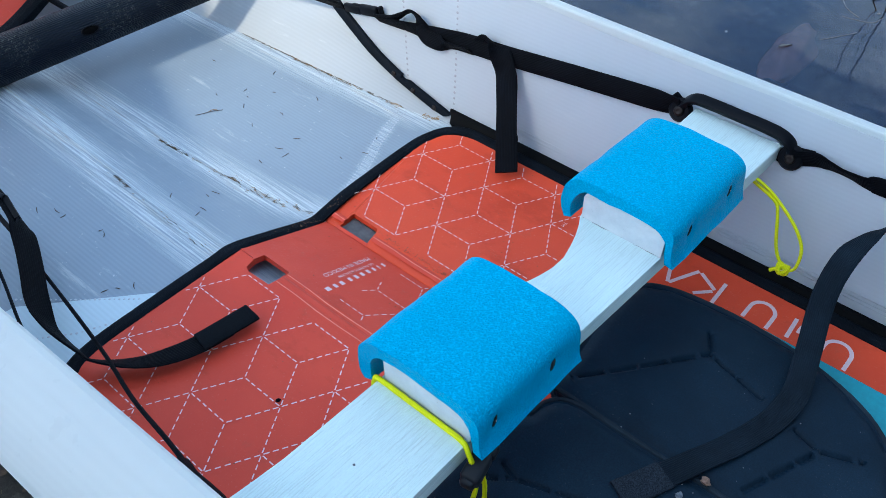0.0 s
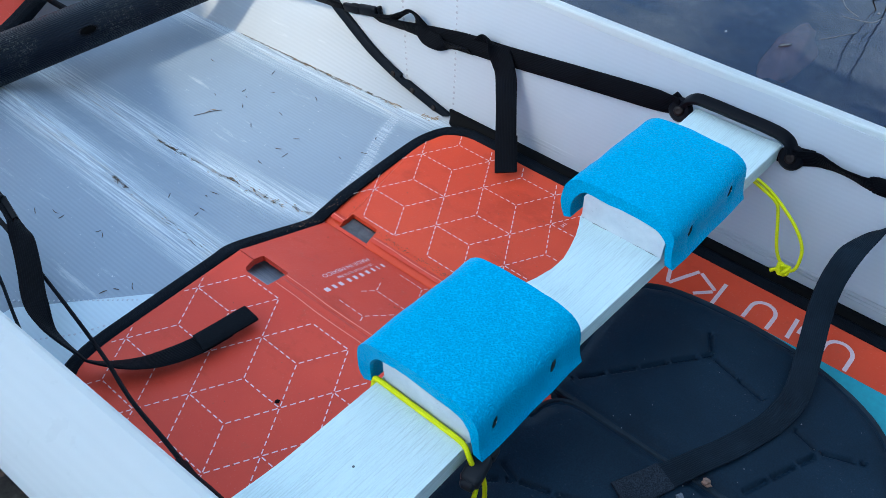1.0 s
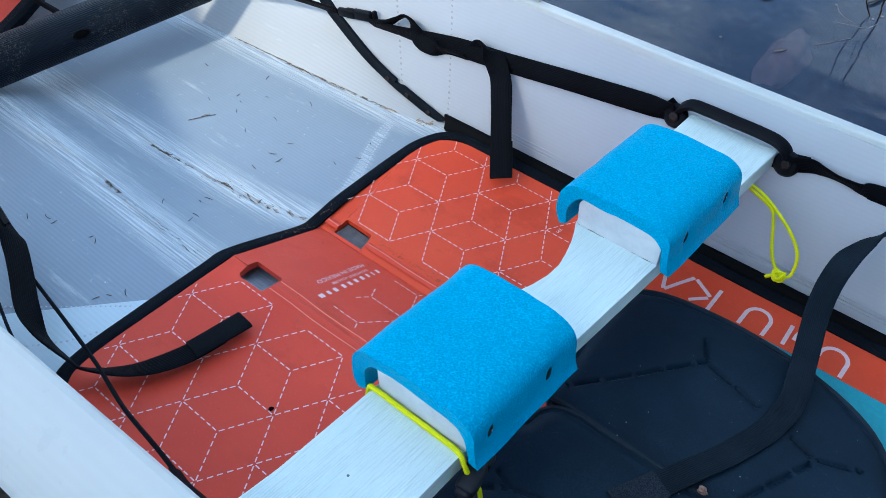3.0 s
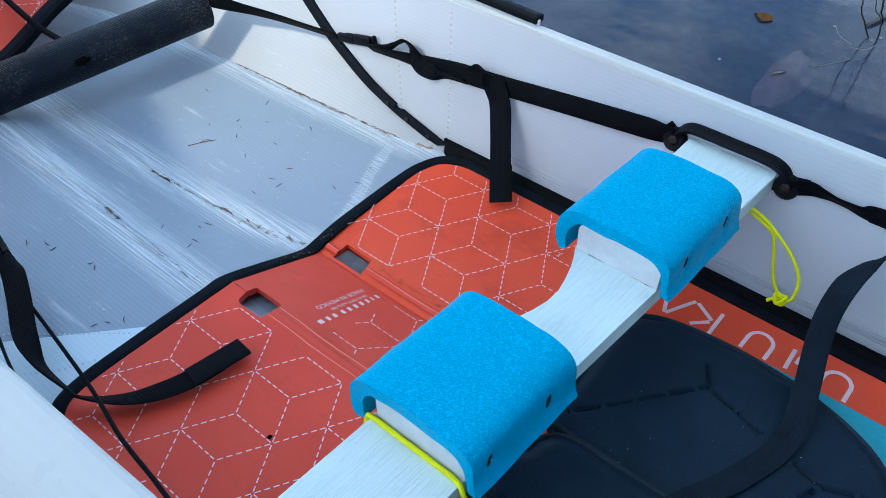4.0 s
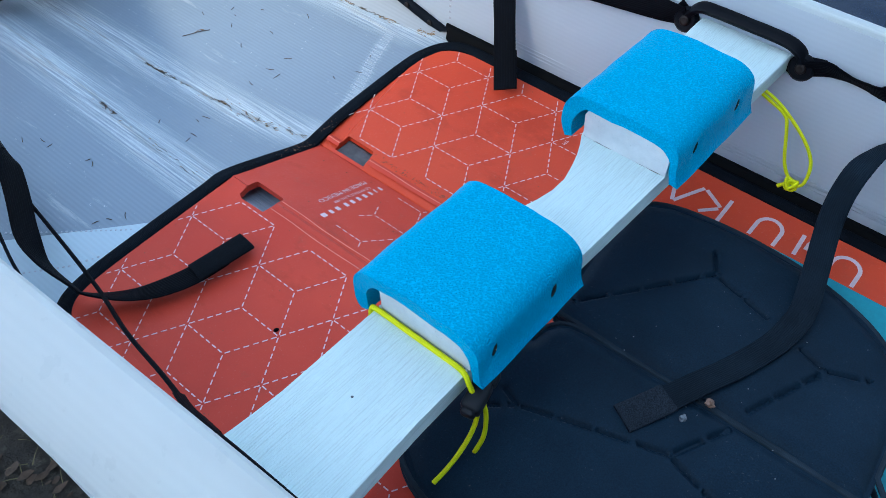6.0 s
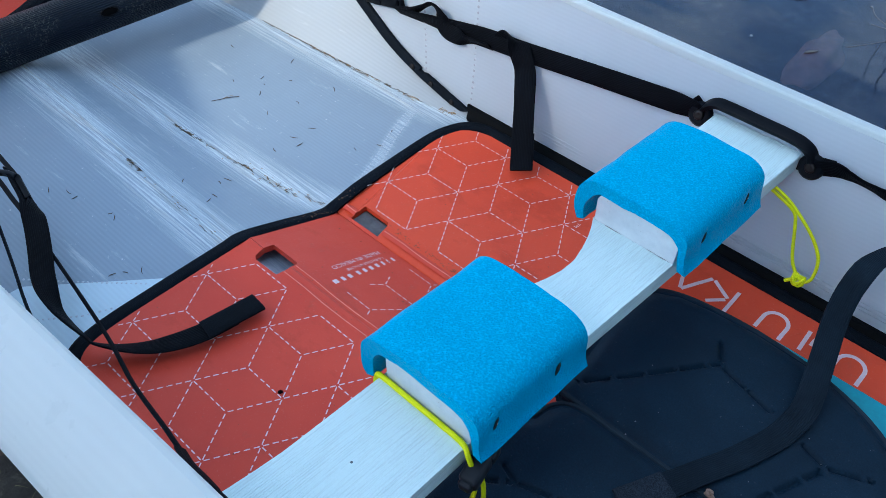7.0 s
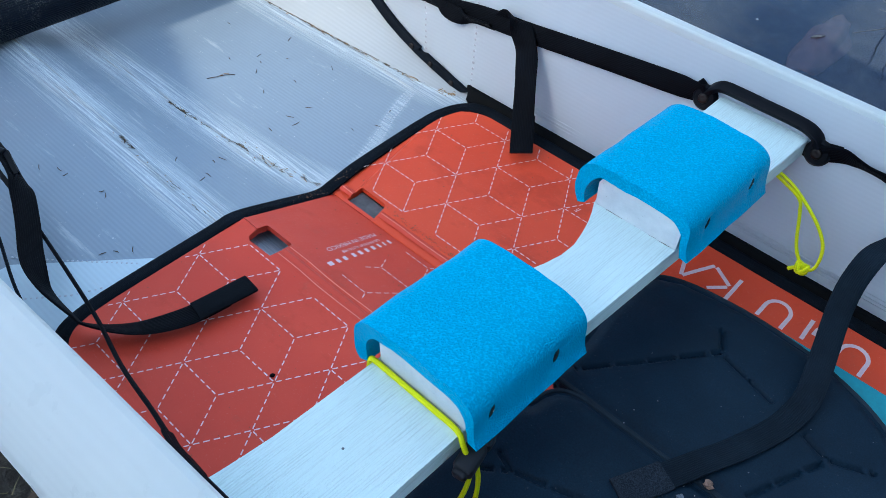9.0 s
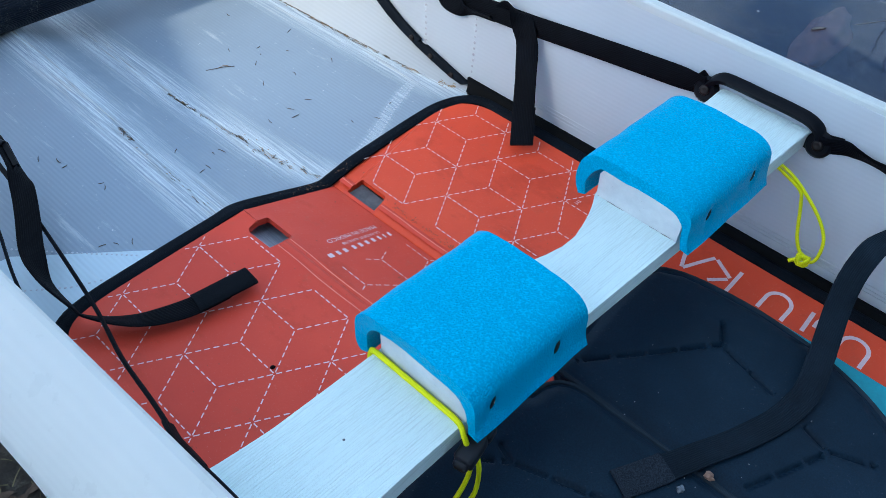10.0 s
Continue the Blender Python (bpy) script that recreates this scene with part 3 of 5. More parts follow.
panel("floor_panel", lambda y: lerp_at(CHINE_L, y) + 0.2, lambda y: lerp_at(KEEL_L, y), 40, SHADED_FLOOR, "white fluted floor panel, shade put into its grey-blue colour, with stress-marked fold")
panel("floor_panel", lambda y: lerp_at(KEEL_L, y), lambda y: lerp_at(KEEL_R, y), 24, SHADED_FLOOR, "narrow sloping keel panel between two folds")
panel("floor_panel", lambda y: lerp_at(KEEL_R, y), lambda y: lerp_at(CHINE, y), 44, SHADED_FLOOR, "white fluted floor panel, shade put into its grey-blue colour, with stress-marked fold")


def chine_z(x, y):
    return FLOOR_R + 0.0 + max(0.0, x - lerp_at(CHINE, y)) * rise(y)


panel("side_panel", lambda y: lerp_at(CHINE, y), lambda y: lerp_at(CHINE, y) + 2.2 * min(1, max(0.25, (y - 1) / 5)), 6, TONED_SIDE, "white sloping side panel, colour toned down against the sun", chine_z)


def wall_x(z):
    return 8.92 + 0.33 * z


RIM_R = 2.575


def wall_point(y, z, out=0.0):
    return Vector((wall_x(z) + out, y, z))


def wall_front(z):
    """Where the inner wall ends towards the bow."""
    return lerp_at([(-1.0, 2.6), (-0.74, 3.89), (-0.56, 4.68), (-0.23, 5.74), (0.3, 6.92), (0.6, 7.5), (1.28, 8.6), (2.0, 9.6), (2.84, 10.6)], z)


def inner_wall():
    bm = bmesh.new()
    zs = spread(-1.0, RIM_R, 22)
    ys = spread(-16, 2.0, 19)
    rows = []
    for z in zs:
        front = wall_front(z)
        line = [wall_point(y, z, 0.03 * math.sin(y * 0.5 + z)) for y in ys] + [wall_point(2.0 + (front - 2.0) * k / 12, z, 0.03 * math.sin((2 + (front - 2) * k / 12) * 0.5 + z)) for k in range(1, 13)]
        rows.append([bm.verts.new(v) for v in line])
    for a, b in zip(rows, rows[1:]):
        for k in range(len(a) - 1):
            bm.faces.new((a[k], a[k + 1], b[k + 1], b[k]))
    geom = bmesh.ops.extrude_face_region(bm, geom=bm.faces[:])["geom"]
    for v in geom:
        if isinstance(v, bmesh.types.BMVert):
            v.co.x += 0.1
    return bm


wall = part("side_wall", inner_wall(), WHITE_WALL, kayak, "upright white fluted side wall")
# rolled rim and outer skin on the water side
rim_path = [wall_point(y, RIM_R + 0.02, 0.05) for y in spread(-16, 14, 40)]
rim = part("rim", sweep(rim_path, [Vector((1, 0, 0))] * len(rim_path), [(-0.055, -0.3), (-0.055, 0.07), (-0.04, 0.1), (0.0, 0.125), (0.13, 0.13), (0.15, 0.11), (0.15, -0.3)]), WHITE_DECK, kayak, "smooth white folded rim")
rim.data.set_sharp_from_angle(angle=radians(20))


def outer_skin(sign):
    """The outer hull side, from rim to bilge."""
    bm = bmesh.new()
    rows = []
    for y in spread(-16, 26, 43):
        taper = max(0.0, (y - 9) / 17) ** 1.6
        if sign > 0:
            line = [(10.02 - 3.6 * taper, RIM_R), (10.9 - 4.2 * taper, 1.7), (10.3 - 4.4 * taper, -0.4), (8.9 - 4 * taper, -1.1), (6.0 - 2 * taper, -1.15)]
        else:
            line = [(-4.86 + 3.6 * taper, 2.6), (-4.72 + 4.0 * taper, 1.2), (-4.5 + 4.2 * taper, 0.0), (-4.2 + 4.2 * taper, -0.25), (-2 + 3.0 * taper, -0.3)]
        rows.append([bm.verts.new((x, y, z)) for x, z in line])
    for a, b in zip(rows, rows[1:]):
        for k in range(len(a) - 1):
            bm.faces.new((a[k], a[k + 1], b[k + 1], b[k]))
    return bm


part("outer_skin", outer_skin(1), WHITE_WALL, kayak)
part("outer_skin", outer_skin(-1), WHITE_WALL, kayak)


def rim_x(y):
    return -3.62 - 0.04 * y


# the shore-side deck: a rolled lip, two shallow folds and a broad face that slopes outwards
DECK = [(0.02, 3.45), (0.0, 3.62), (-0.05, 3.69), (-0.14, 3.71), (-0.26, 3.675), (-0.285, 3.666), (-0.31, 3.66), (-0.44, 3.60), (-0.465, 3.586), (-0.49, 3.58), (-0.8, 3.38), (-1.12, 3.05), (-1.24, 2.86), (-1.27, 2.82), (-1.28, 2.78), (-1.33, 2.62), (-1.3, 2.5), (-1.2, 2.5)]
# unseen widening towards the bow, added to shade the floor and far board
BOW_SHADE = [(12.5, 0.0), (13.2, 2.4), (14.2, 3.4), (16.0, 3.9), (23.0, 0.6)]
bm = bmesh.new()
rows = []
for y in spread(-16, 23, 157):
    inner = 0.43 * max(0.0, y - 3.2) + lerp_at(BOW_SHADE, y)
    rows.append([bm.verts.new((rim_x(y) + dx + (inner if dx > -0.7 else 0.32 * max(0.0, y - 15.5)), y, z)) for dx, z in DECK])
for a, b in zip(rows, rows[1:]):
    for k in range(len(DECK) - 1):
        bm.faces.new((a[k], a[k + 1], b[k + 1], b[k]))
deck = part("side_deck", bm, WHITE_DECK, kayak, "smooth white folded deck edge")
deck.data.set_sharp_from_angle(angle=radians(28))
bm = bmesh.new()
rows = []
for y in spread(-16, 14, 61):
    rows.append([bm.verts.new((rim_x(y) - dx, y, z)) for dx, z in [(0.02, 3.5), (0.3, 1.8), (0.55, 0.2), (0.5, -0.15)]])
for a, b in zip(rows, rows[1:]):
    for k in range(3):
        bm.faces.new((a[k], a[k + 1], b[k + 1], b[k]))
part("side_wall", bm, WHITE_WALL, kayak)
left_edge = catmull([(-2.4, 5.4, 1.2), (-2.75, 4.2, 0.9), (-3.1, 3.0, 0.75), (-3.3, 1.8, 0.7), (-3.5, 0.6, 0.7)])
part("edge_trim", sweep(left_edge, [Vector((0, 0, 1))] * len(left_edge), flat_profile(0.09, 0.06)), BINDING, kayak, "black bound panel edge")

# black bound front edge of the inner wall, with rivets
edge_line = [wall_point(wall_front(z), z, -0.03) for z in (-0.95, -0.74, -0.56, -0.23, 0.3, 0.6, 1.28, 2.0, 2.7)]
edge_path = catmull(edge_line, 24)
bm = bmesh.new()
rings = []
inward = Vector((0.05, -0.88, 0.47))
for p in edge_path:
    bite = 0.12 ** 2 - ((p.z + 0.585) / 0.5 * 1.0) ** 2 * 4
    width = 0.29 - (math.sqrt(bite) if bite > 0 else 0.0)
    rings.append([bm.verts.new(p + inward * w + Vector((d, 0, 0))) for w, d in ((-0.07, 0.02), (-0.06, -0.07), (width - 0.02, -0.07), (width, -0.05), (width, 0.03))])
for a, b in zip(rings, rings[1:]):
    for k in range(4):
        bm.faces.new((a[k], a[k + 1], b[k + 1], b[k]))
bm.faces.new(rings[0])
trim = part("edge_trim", bm, BINDING, wall, "black bound edge of the wall")
for z in (-0.86, -0.69, -0.50):
    part("rivet", disc(wall_point(wall_front(z) - 0.12, z + 0.03, -0.1), (-1, 0, 0.3), 0.075, 0.06, 14), RIVET, trim, "dark metal rivet")

# punched fold lines across wall and floor
def punched(points, step, size, flat):
    bm = bmesh.new()
    for p, q in zip(points, points[1:]):
        p, q = Vector(p), Vector(q)
        n = max(2, int((q - p).length / step))
        for k in range(n):
            c = p.lerp(q, k / n)
            bmesh.ops.create_icosphere(bm, subdivisions=1, radius=size * random.uniform(0.8, 1.2), matrix=Matrix.Translation(c) @ Matrix.Diagonal((*flat, 1)))
    return bm


for y0, y1 in ((4.24, 5.26), (2.6, 3.28)):
    tagged(part("punched_seam", punched([wall_point(y0 + (y1 - y0) * k / 12, -0.85 + (RIM_R + 0.75) * k / 12, 0.03 * math.sin((y0 + (y1 - y0) * k / 12) * 0.5 - 0.85 + (RIM_R + 0.75) * k / 12) - 0.004) for k in range(13)], 0.14, 0.043, (0.5, 0.9, 1)), SEAMED, wall), kind="stuff")
for row in ([(x, y, FLOOR_R) for x, y in reversed(CROSS_SEAM)], [(x + 0.05, y - 0.22, FLOOR_R) for x, y in reversed(CROSS_SEAM)], [(-2.62, 4.7, -0.095), (-1.89, 3.83, -0.095), (-0.9, 2.7, -0.095)], [(-2.96, 3.5, -0.095), (-2.3, 2.95, -0.095), (-1.7, 2.65, -0.095)]):
    tagged(part("punched_seam", punched(row, 0.1, 0.028, (1, 1, 0.4)), STITCH, kayak), kind="stuff")

# paler sheet added over the floor; its colour carries the brighter light
LIGHT_SHEET = corrugated("lightened_corrugated", (0.53, 0.66, 0.76), 0, 0.2, 0.36, 0.0, False, 0.25)
part("floor_light_sheet", prism([(-2.75, 4.55), (-0.65, 2.66), (-0.6, 2.3), (-3.9, 2.3), (-3.9, 4.6)], lambda x, y: -0.095, 0.03), LIGHT_SHEET, kayak, "thin sheet over the floor, paler for the brighter light there")

# black rail along the foot of the wall
rail_path = [Vector((8.5, y, -0.8)) for y in spread(-16, 2.5, 30)]
rail_bm = sweep(rail_path, [Vector((1, 0, 0))] * 30, [(-0.16, -0.2), (-0.16, -0.08), (-0.02, 0.0), (0.05, 0.1), (0.09, 0.13), (0.15, 0.13), (0.2, -0.2)])
for v in rail_bm.verts:
    if v.co.y > 2.4:
        v.co.y += 0.9 * (v.co.z + 0.84)
rail = part("base_rail", rail_bm, RUBBER, kayak, "black rail at the foot of the wall")


for z in (-0.54, -0.47, -0.39):
    fold = [wall_point(y, z, -0.004) for y in spread(-16, 0.9, 38)]
    part("fold_line", sweep(fold, [Vector((0.33, 0, 1))] * 38, flat_profile(0.04, 0.07)), WHITE_WALL, wall)

# ---- red floorboard ----
def board_z(x, y=0.0):
    """Upper face of the folded board: a flat leaf, a leaf that falls, and a lower flat leaf."""
    if x <= 1.26:
        return 0.0
    if x >= 3.85:
        return -0.80
    if x > 3.62:
        return -0.91 + 0.11 * (x - 3.62) / 0.23
    return -0.91 * (x - 1.26) / 2.36


def corner(cx, cy, r, a0, a1, n=8):
    return [(cx + r * math.cos(radians(a0 + (a1 - a0) * k / n)), cy + r * math.sin(radians(a0 + (a1 - a0) * k / n))) for k in range(n + 1)]


FRONT = 2.22
FRONT_R = 2.42
END = -13.0
board = thing("floorboard", (2.5, -3, -0.95), "folded red plastic floorboard with white dashed cube print and black binding", "floorboard")
left_leaf = [(-3.15, END), (1.26, END), (1.26, 0.93), (0.97, 0.95), (0.95, 0.97), (0.93, 1.6), (1.0, 1.72), (1.26, 1.76), (1.26, FRONT)] + corner(-2.25, FRONT - 0.9, 0.9, 90, 180)
mid_leaf = [(1.262, END), (3.62, END), (3.62, FRONT), (1.262, FRONT), (1.262, 1.76), (1.5, 1.78), (1.53, 1.74), (1.53, 1.0), (1.5, 0.97), (1.262, 0.93)]
right_leaf = [(3.63, END), (3.85, END), (8.13, END)] + corner(8.13 - 1.0, FRONT_R - 1.0, 1.0, 0, 90) + [(3.63, FRONT_R - 0.1), (3.63, 1.84), (4.14, 1.84), (4.18, 1.8), (4.16, 1.03), (4.06, 0.96), (3.63, 0.95)]
leaf_l = part("leaf", prism(left_leaf, board_z, 0.16, 0.015, 1), RED, board, smooth=False)
leaf_m = part("leaf", prism(mid_leaf, board_z, 0.16, 0.0), RED, board, smooth=False)
leaf_r = part("leaf", prism(right_leaf, board_z, 0.16, 0.015, 1), RED_LIT, board, smooth=False)
part("slot_bridge", prism([(3.632, 0.9), (3.70, 0.9), (3.70, 1.9), (3.632, 1.9)], lambda x, y: board_z(x) + 0.003, 0.15), RED, leaf_r, smooth=False)
# thin dark grey sheet that darkens the floor inside the slot
tagged(part("slot_sheet", prism([(3.66, 0.99), (4.12, 1.02), (4.14, 1.8), (3.66, 1.82)], lambda x, y: FLOOR_R + 0.012, 0.008), SLOT_GREY, smooth=False), "dark grey sheet on the floor under the board slot", "silt")
# rounded hinge beads beside the folds and a live hinge over the crest
crest = [Vector((1.262, y, 0.0)) for y in (END, -6, -2, 0.9)]
part("live_hinge", sweep(crest, [Vector((1, 0, 0))] * 4, [(-0.09, -0.01), (-0.08, 0.005), (0, 0.006), (0.07, -0.022), (0.08, -0.04)]), RED, leaf_m)
for x, z in ((1.12, 0.0), (1.42, -0.055), (3.88, -0.81)):
    for y0, y1 in ((END, 0.9), (1.82, 2.2)):
        if y0 > 0 and x < 2:
            continue
        p = [Vector((x, y, z)) for y in spread(y0, y1, 4)]
        bead = part("hinge_bead", sweep(p, [Vector((1, 0, 0))] * 4, [(-0.09, -0.02), (-0.04, 0.008), (0, 0.014), (0.04, 0.008), (0.09, -0.02)]), RED, leaf_m)
        # pale line along the bead, a highlight put into colour
        p = [Vector((x + 0.012 * math.sin(3 * y), y, z + 0.011)) for y in spread(y0, y1, 24)]
        part("painted_glint", sweep(p, [Vector((1, 0, 0))] * 24, [(-0.012, 0.0), (-0.006, 0.005), (0.006, 0.005), (0.012, 0.0)]), GLINT, bead, "pale line painted as the fold's highlight")

bind_pts = [(-3.33, -6), (-3.33, 0.7), (-3.3, 1.4), (-2.95, 2.12), (-2.3, 2.36), (-1, 2.4), (0.6, 2.4), (1.2, 2.39), (2.2, 2.39), (3.3, 2.39), (3.8, 2.43), (4.5, 2.49), (5.5, 2.52), (6.8, 2.53), (7.42, 2.47), (7.97, 2.24), (8.25, 1.8), (8.29, 1.1), (8.3, -1), (8.3, -6), (8.3, END)]
bind_path = catmull([(x, y - (0.025 if y > 2 else 0), board_z(x) - 0.02) for x, y in bind_pts], 6)
bind_sides = []
for i, p in enumerate(bind_path):
    t = bind_path[min(i + 1, len(bind_path) - 1)] - bind_path[max(i - 1, 0)]
    bind_sides.append(Vector((t.y, -t.x, 0)))
part("binding", sweep(bind_path, bind_sides, flat_profile(0.31, 0.14)), BINDING, board, "black fabric edge binding, dirty")


def dashes(segments, width=0.023, dash=0.105, gap=0.062, lift=0.012):
    """Short printed dashes along plan segments, lying on the board."""
    bm = bmesh.new()
    for (x0, y0), (x1, y1) in segments:
        d = Vector((x1 - x0, y1 - y0))
        length = d.length
        if length < 0.05:
            continue
        d.normalize()
        s = Vector((-d.y, d.x)) * width / 2
        n = max(1, round(length / (dash + gap)))
        step = length / n
        for k in range(n):
            a = Vector((x0, y0)) + d * (k * step + gap / 2 + random.uniform(-0.008, 0.008))
            b = a + d * (step - gap)
            vs = [bm.verts.new((p.x, p.y, board_z(p.x, p.y) + lift)) for p in (a - s, b - s, b + s, a + s)]
            bm.faces.new(vs)
    return bm


def clip(seg, x0, x1, y0, y1):
    """The stretch of a segment inside a box, in steps."""
    (ax, ay), (bx, by) = seg
    inside = [k / 20 for k in range(21) if x0 <= ax + (bx - ax) * k / 20 <= x1 and y0 <= ay + (by - ay) * k / 20 <= y1]
    if len(inside) < 2:
        return None
    a, b = inside[0], inside[-1]
    return ((ax + (bx - ax) * a, ay + (by - ay) * a), (ax + (bx - ax) * b, ay + (by - ay) * b))


def cubes(cx, cy, ns, ms):
    """Outlines of cubes: hexagons with three spokes, in columns; each edge once."""
    seen, out = set(), []
    for n in ns:
        for m in ms:
            c = (cx + math.sqrt(3) * n, cy - 1 + 2 * m)
            ring = [(c[0] + math.sin(radians(60 * k)), c[1] + math.cos(radians(60 * k))) for k in range(6)]
            for a, b in [(ring[k], ring[(k + 1) % 6]) for k in range(6)] + [(c, ring[0]), (c, ring[2]), (c, ring[4])]:
                key = tuple(sorted(((round(a[0], 2), round(a[1], 2)), (round(b[0], 2), round(b[1], 2)))))
                if key not in seen:
                    seen.add(key)
                    out.append((a, b))
    return out


def printed(cx, cy, ns, limits, parent):
    segs = [clip(s, *limits) for s in cubes(cx, cy, ns, range(-6, 3))]
    tagged(part("printed_pattern", dashes([s for s in segs if s]), PRINT, parent, smooth=False), kind="stuff")


printed(0.0, 0.0, (-2, -1, 0), (-3.0, 1.02, END, FRONT - 0.06), leaf_l)
printed(0.0, 0.0, (1, 2), (1.55, 3.6, END, -0.3), leaf_m)
printed(5.113, 0.066, (0, 1, 2), (4.22, 8.06, -4.3, FRONT_R - 0.06), leaf_r)


def lettering(body, size, place, turn, parent, label):
    """Printed words, lying on the board."""
    curve = bpy.data.curves.new("lettering", "FONT")
    curve.body = body
    curve.size = size * A
    curve.align_x, curve.align_y = "CENTER", "CENTER"
    tmp = new("lettering_tmp", curve)
    bpy.context.view_layer.update()
    mesh = bpy.data.meshes.new_from_object(tmp.evaluated_get(bpy.context.evaluated_depsgraph_get()))
    bpy.data.objects.remove(tmp)
    mesh.transform(Matrix.Translation(Vector(place) * A) @ turn.to_4x4())
    mesh.materials.clear()
    mesh.materials.append(PRINT)
    ob = new("lettering", mesh)
    ob.parent = parent
    ob["label"] = label
    return ob


# words on the sloping leaf read from the far side of the boat
slope = math.atan2(0.91, 2.36)
TEXT_TURN = Matrix.Rotation(slope, 3, "Y") @ Matrix.Rotation(math.pi, 3, "Z")


def on_mid(x, y, lift=0.014):
    return (x, y, board_z(x) + lift)


lettering("MADE IN MEXICO", 0.175, on_mid(2.68, 0.50), TEXT_TURN, leaf_m, "small white printed words")
lettering("US PATENT 8,316,788", 0.115, on_mid(2.76, 0.30), TEXT_TURN, leaf_m, "small white printed words")
lettering("TM", 0.12, (7.02, -2.18, -0.788), Matrix.Rotation(math.pi, 3, "Z"), leaf_r, "tiny white printed letters")
# a web address with the maker's name, as plain bars
bm = bmesh.new()
for x0, x1 in ((1.72, 1.90), (1.94, 2.08), (2.12, 2.27), (2.36, 2.5), (2.54, 2.68), (2.72, 2.86), (2.9, 3.04), (3.08, 3.2), (3.24, 3.34), (3.38, 3.5)):
    vs = [bm.verts.new(on_mid(x, y)) for x, y in ((x0, -0.05 + 0.035 * x0), (x1 - 0.06, -0.05 + 0.035 * x1), (x1 - 0.06, 0.08 + 0.035 * x1), (x0, 0.08 + 0.035 * x0))]
    bm.faces.new(vs)
part("printed_bar", bm, PRINT, leaf_m, "white printed bars", smooth=False)


def stroke(points, width=0.085):
    """A printed line of even width on the lower leaf."""
    path = [Vector((x, y, board_z(x) + 0.008)) for x, y in points]
    bm = bmesh.new()
    pairs = []
    for i, p in enumerate(path):
        t = (path[min(i + 1, len(path) - 1)] - path[max(i - 1, 0)]).normalized()
        s = Vector((-t.y, t.x, 0)) * width / 2
        pairs.append((bm.verts.new(p - s), bm.verts.new(p + s)))
    for a, b in zip(pairs, pairs[1:]):
        bm.faces.new((a[0], b[0], b[1], a[1]))
    return bm


def arch(y, half, x0=7.14, x1=7.78):
    return [(x0, y + half)] + [(x1 - half + half * math.sin(radians(a)), y + half * math.cos(radians(a))) for a in range(0, 181, 12)] + [(x0, y - half)]


# the maker's mark as plain line shapes
MARK = [[(7.6, -4.68), (7.3, -4.8), (7.0, -4.92)], [(7.0, -4.95), (7.35, -5.12), (7.7, -5.3)], [(7.05, -5.94), (7.74, -5.92)], [(7.69, -5.36), (7.42, -5.82)], [(7.36, -5.8), (7.06, -5.5)],
        arch(-6.86, 0.26), [(7.2, -7.54), (7.8, -7.5)], arch(-7.84, 0.17, 7.45), arch(-8.48, 0.27)]
for line in MARK:
    part("printed_mark", stroke(line), PRINT, leaf_r, smooth=False)

# ---- bench plank ----
def plank_z(x, y=0.0):
    return 2.47 - 0.07 * x


bench = thing("bench_plank", (3, -4.7, 1.5), "white painted wooden plank laid across the kayak with two raised blocks", "bench")
scallop = [(4.95, -3.82), (4.72, -3.9), (4.5, -4.02), (4.25, -4.13), (3.95, -4.23), (3.6, -4.32), (3.25, -4.36), (2.9, -4.30), (2.6, -4.18), (2.3, -4.02), (2.0, -3.86)]
plank_out = [(-3.75, -5.66), (-1.5, -5.56), (1.0, -5.53), (2.5, -5.53), (4.8, -5.58), (9.44, -5.65)] + [(9.48, -5.6), (9.5, -3.72), (9.44, -3.66)] + scallop + [(1.7, -3.83), (-2.3, -3.85), (-2.75, -3.82), (-3.75, -3.7)]
part("board", prism(plank_out, plank_z, 0.36, 0.035, 2), PAINT, bench, smooth=False)


def block(x0, x1, name):
    bm = bmesh.new()
    prof = [(-5.57, 0.0), (-5.6, 0.5), (-5.56, 0.58), (-5.48, 0.63), (-5.1, 0.65), (-4.2, 0.63), (-3.98, 0.6), (-3.92, 0.5), (-3.92, 0.0)]
    rings = [[bm.verts.new((x, y, plank_z(x) + h)) for y, h in prof] for x in (x0, x1)]
    n = len(prof)
    for k in range(n):
        bm.faces.new((rings[0][k], rings[0][(k + 1) % n], rings[1][(k + 1) % n], rings[1][k]))
    bm.faces.new(rings[0])
    bm.faces.new(list(reversed(rings[1])))
    side = part(name, bm, PAINT_SMOOTH, bench, "white painted wooden block", smooth=False)
    crack = [Vector((x0 - 0.012, y, plank_z(x0) + 0.012 + 0.008 * noise.noise(Vector((y * 9, x0, 0))))) for y in spread(-5.5, -3.95, 40)]
    bm = bmesh.new()
    for p, q in zip(crack, crack[1:]):
        w = 0.008 * max(0.0, 0.25 + 1.6 * noise.noise(Vector((p.y * 5, x0 * 3, 1))))
        if w > 0.001:
            bm.faces.new([bm.verts.new(v) for v in (p - Vector((0, 0, w)), q - Vector((0, 0, w)), q + Vector((0, 0, w)), p + Vector((0, 0, w)))])
    part("joint_gap", bm, DIRT, side, "dark cracked paint along the joint", smooth=False)
    return side


block(-0.41, 1.9, "block")
block(4.74, 7.15, "block")

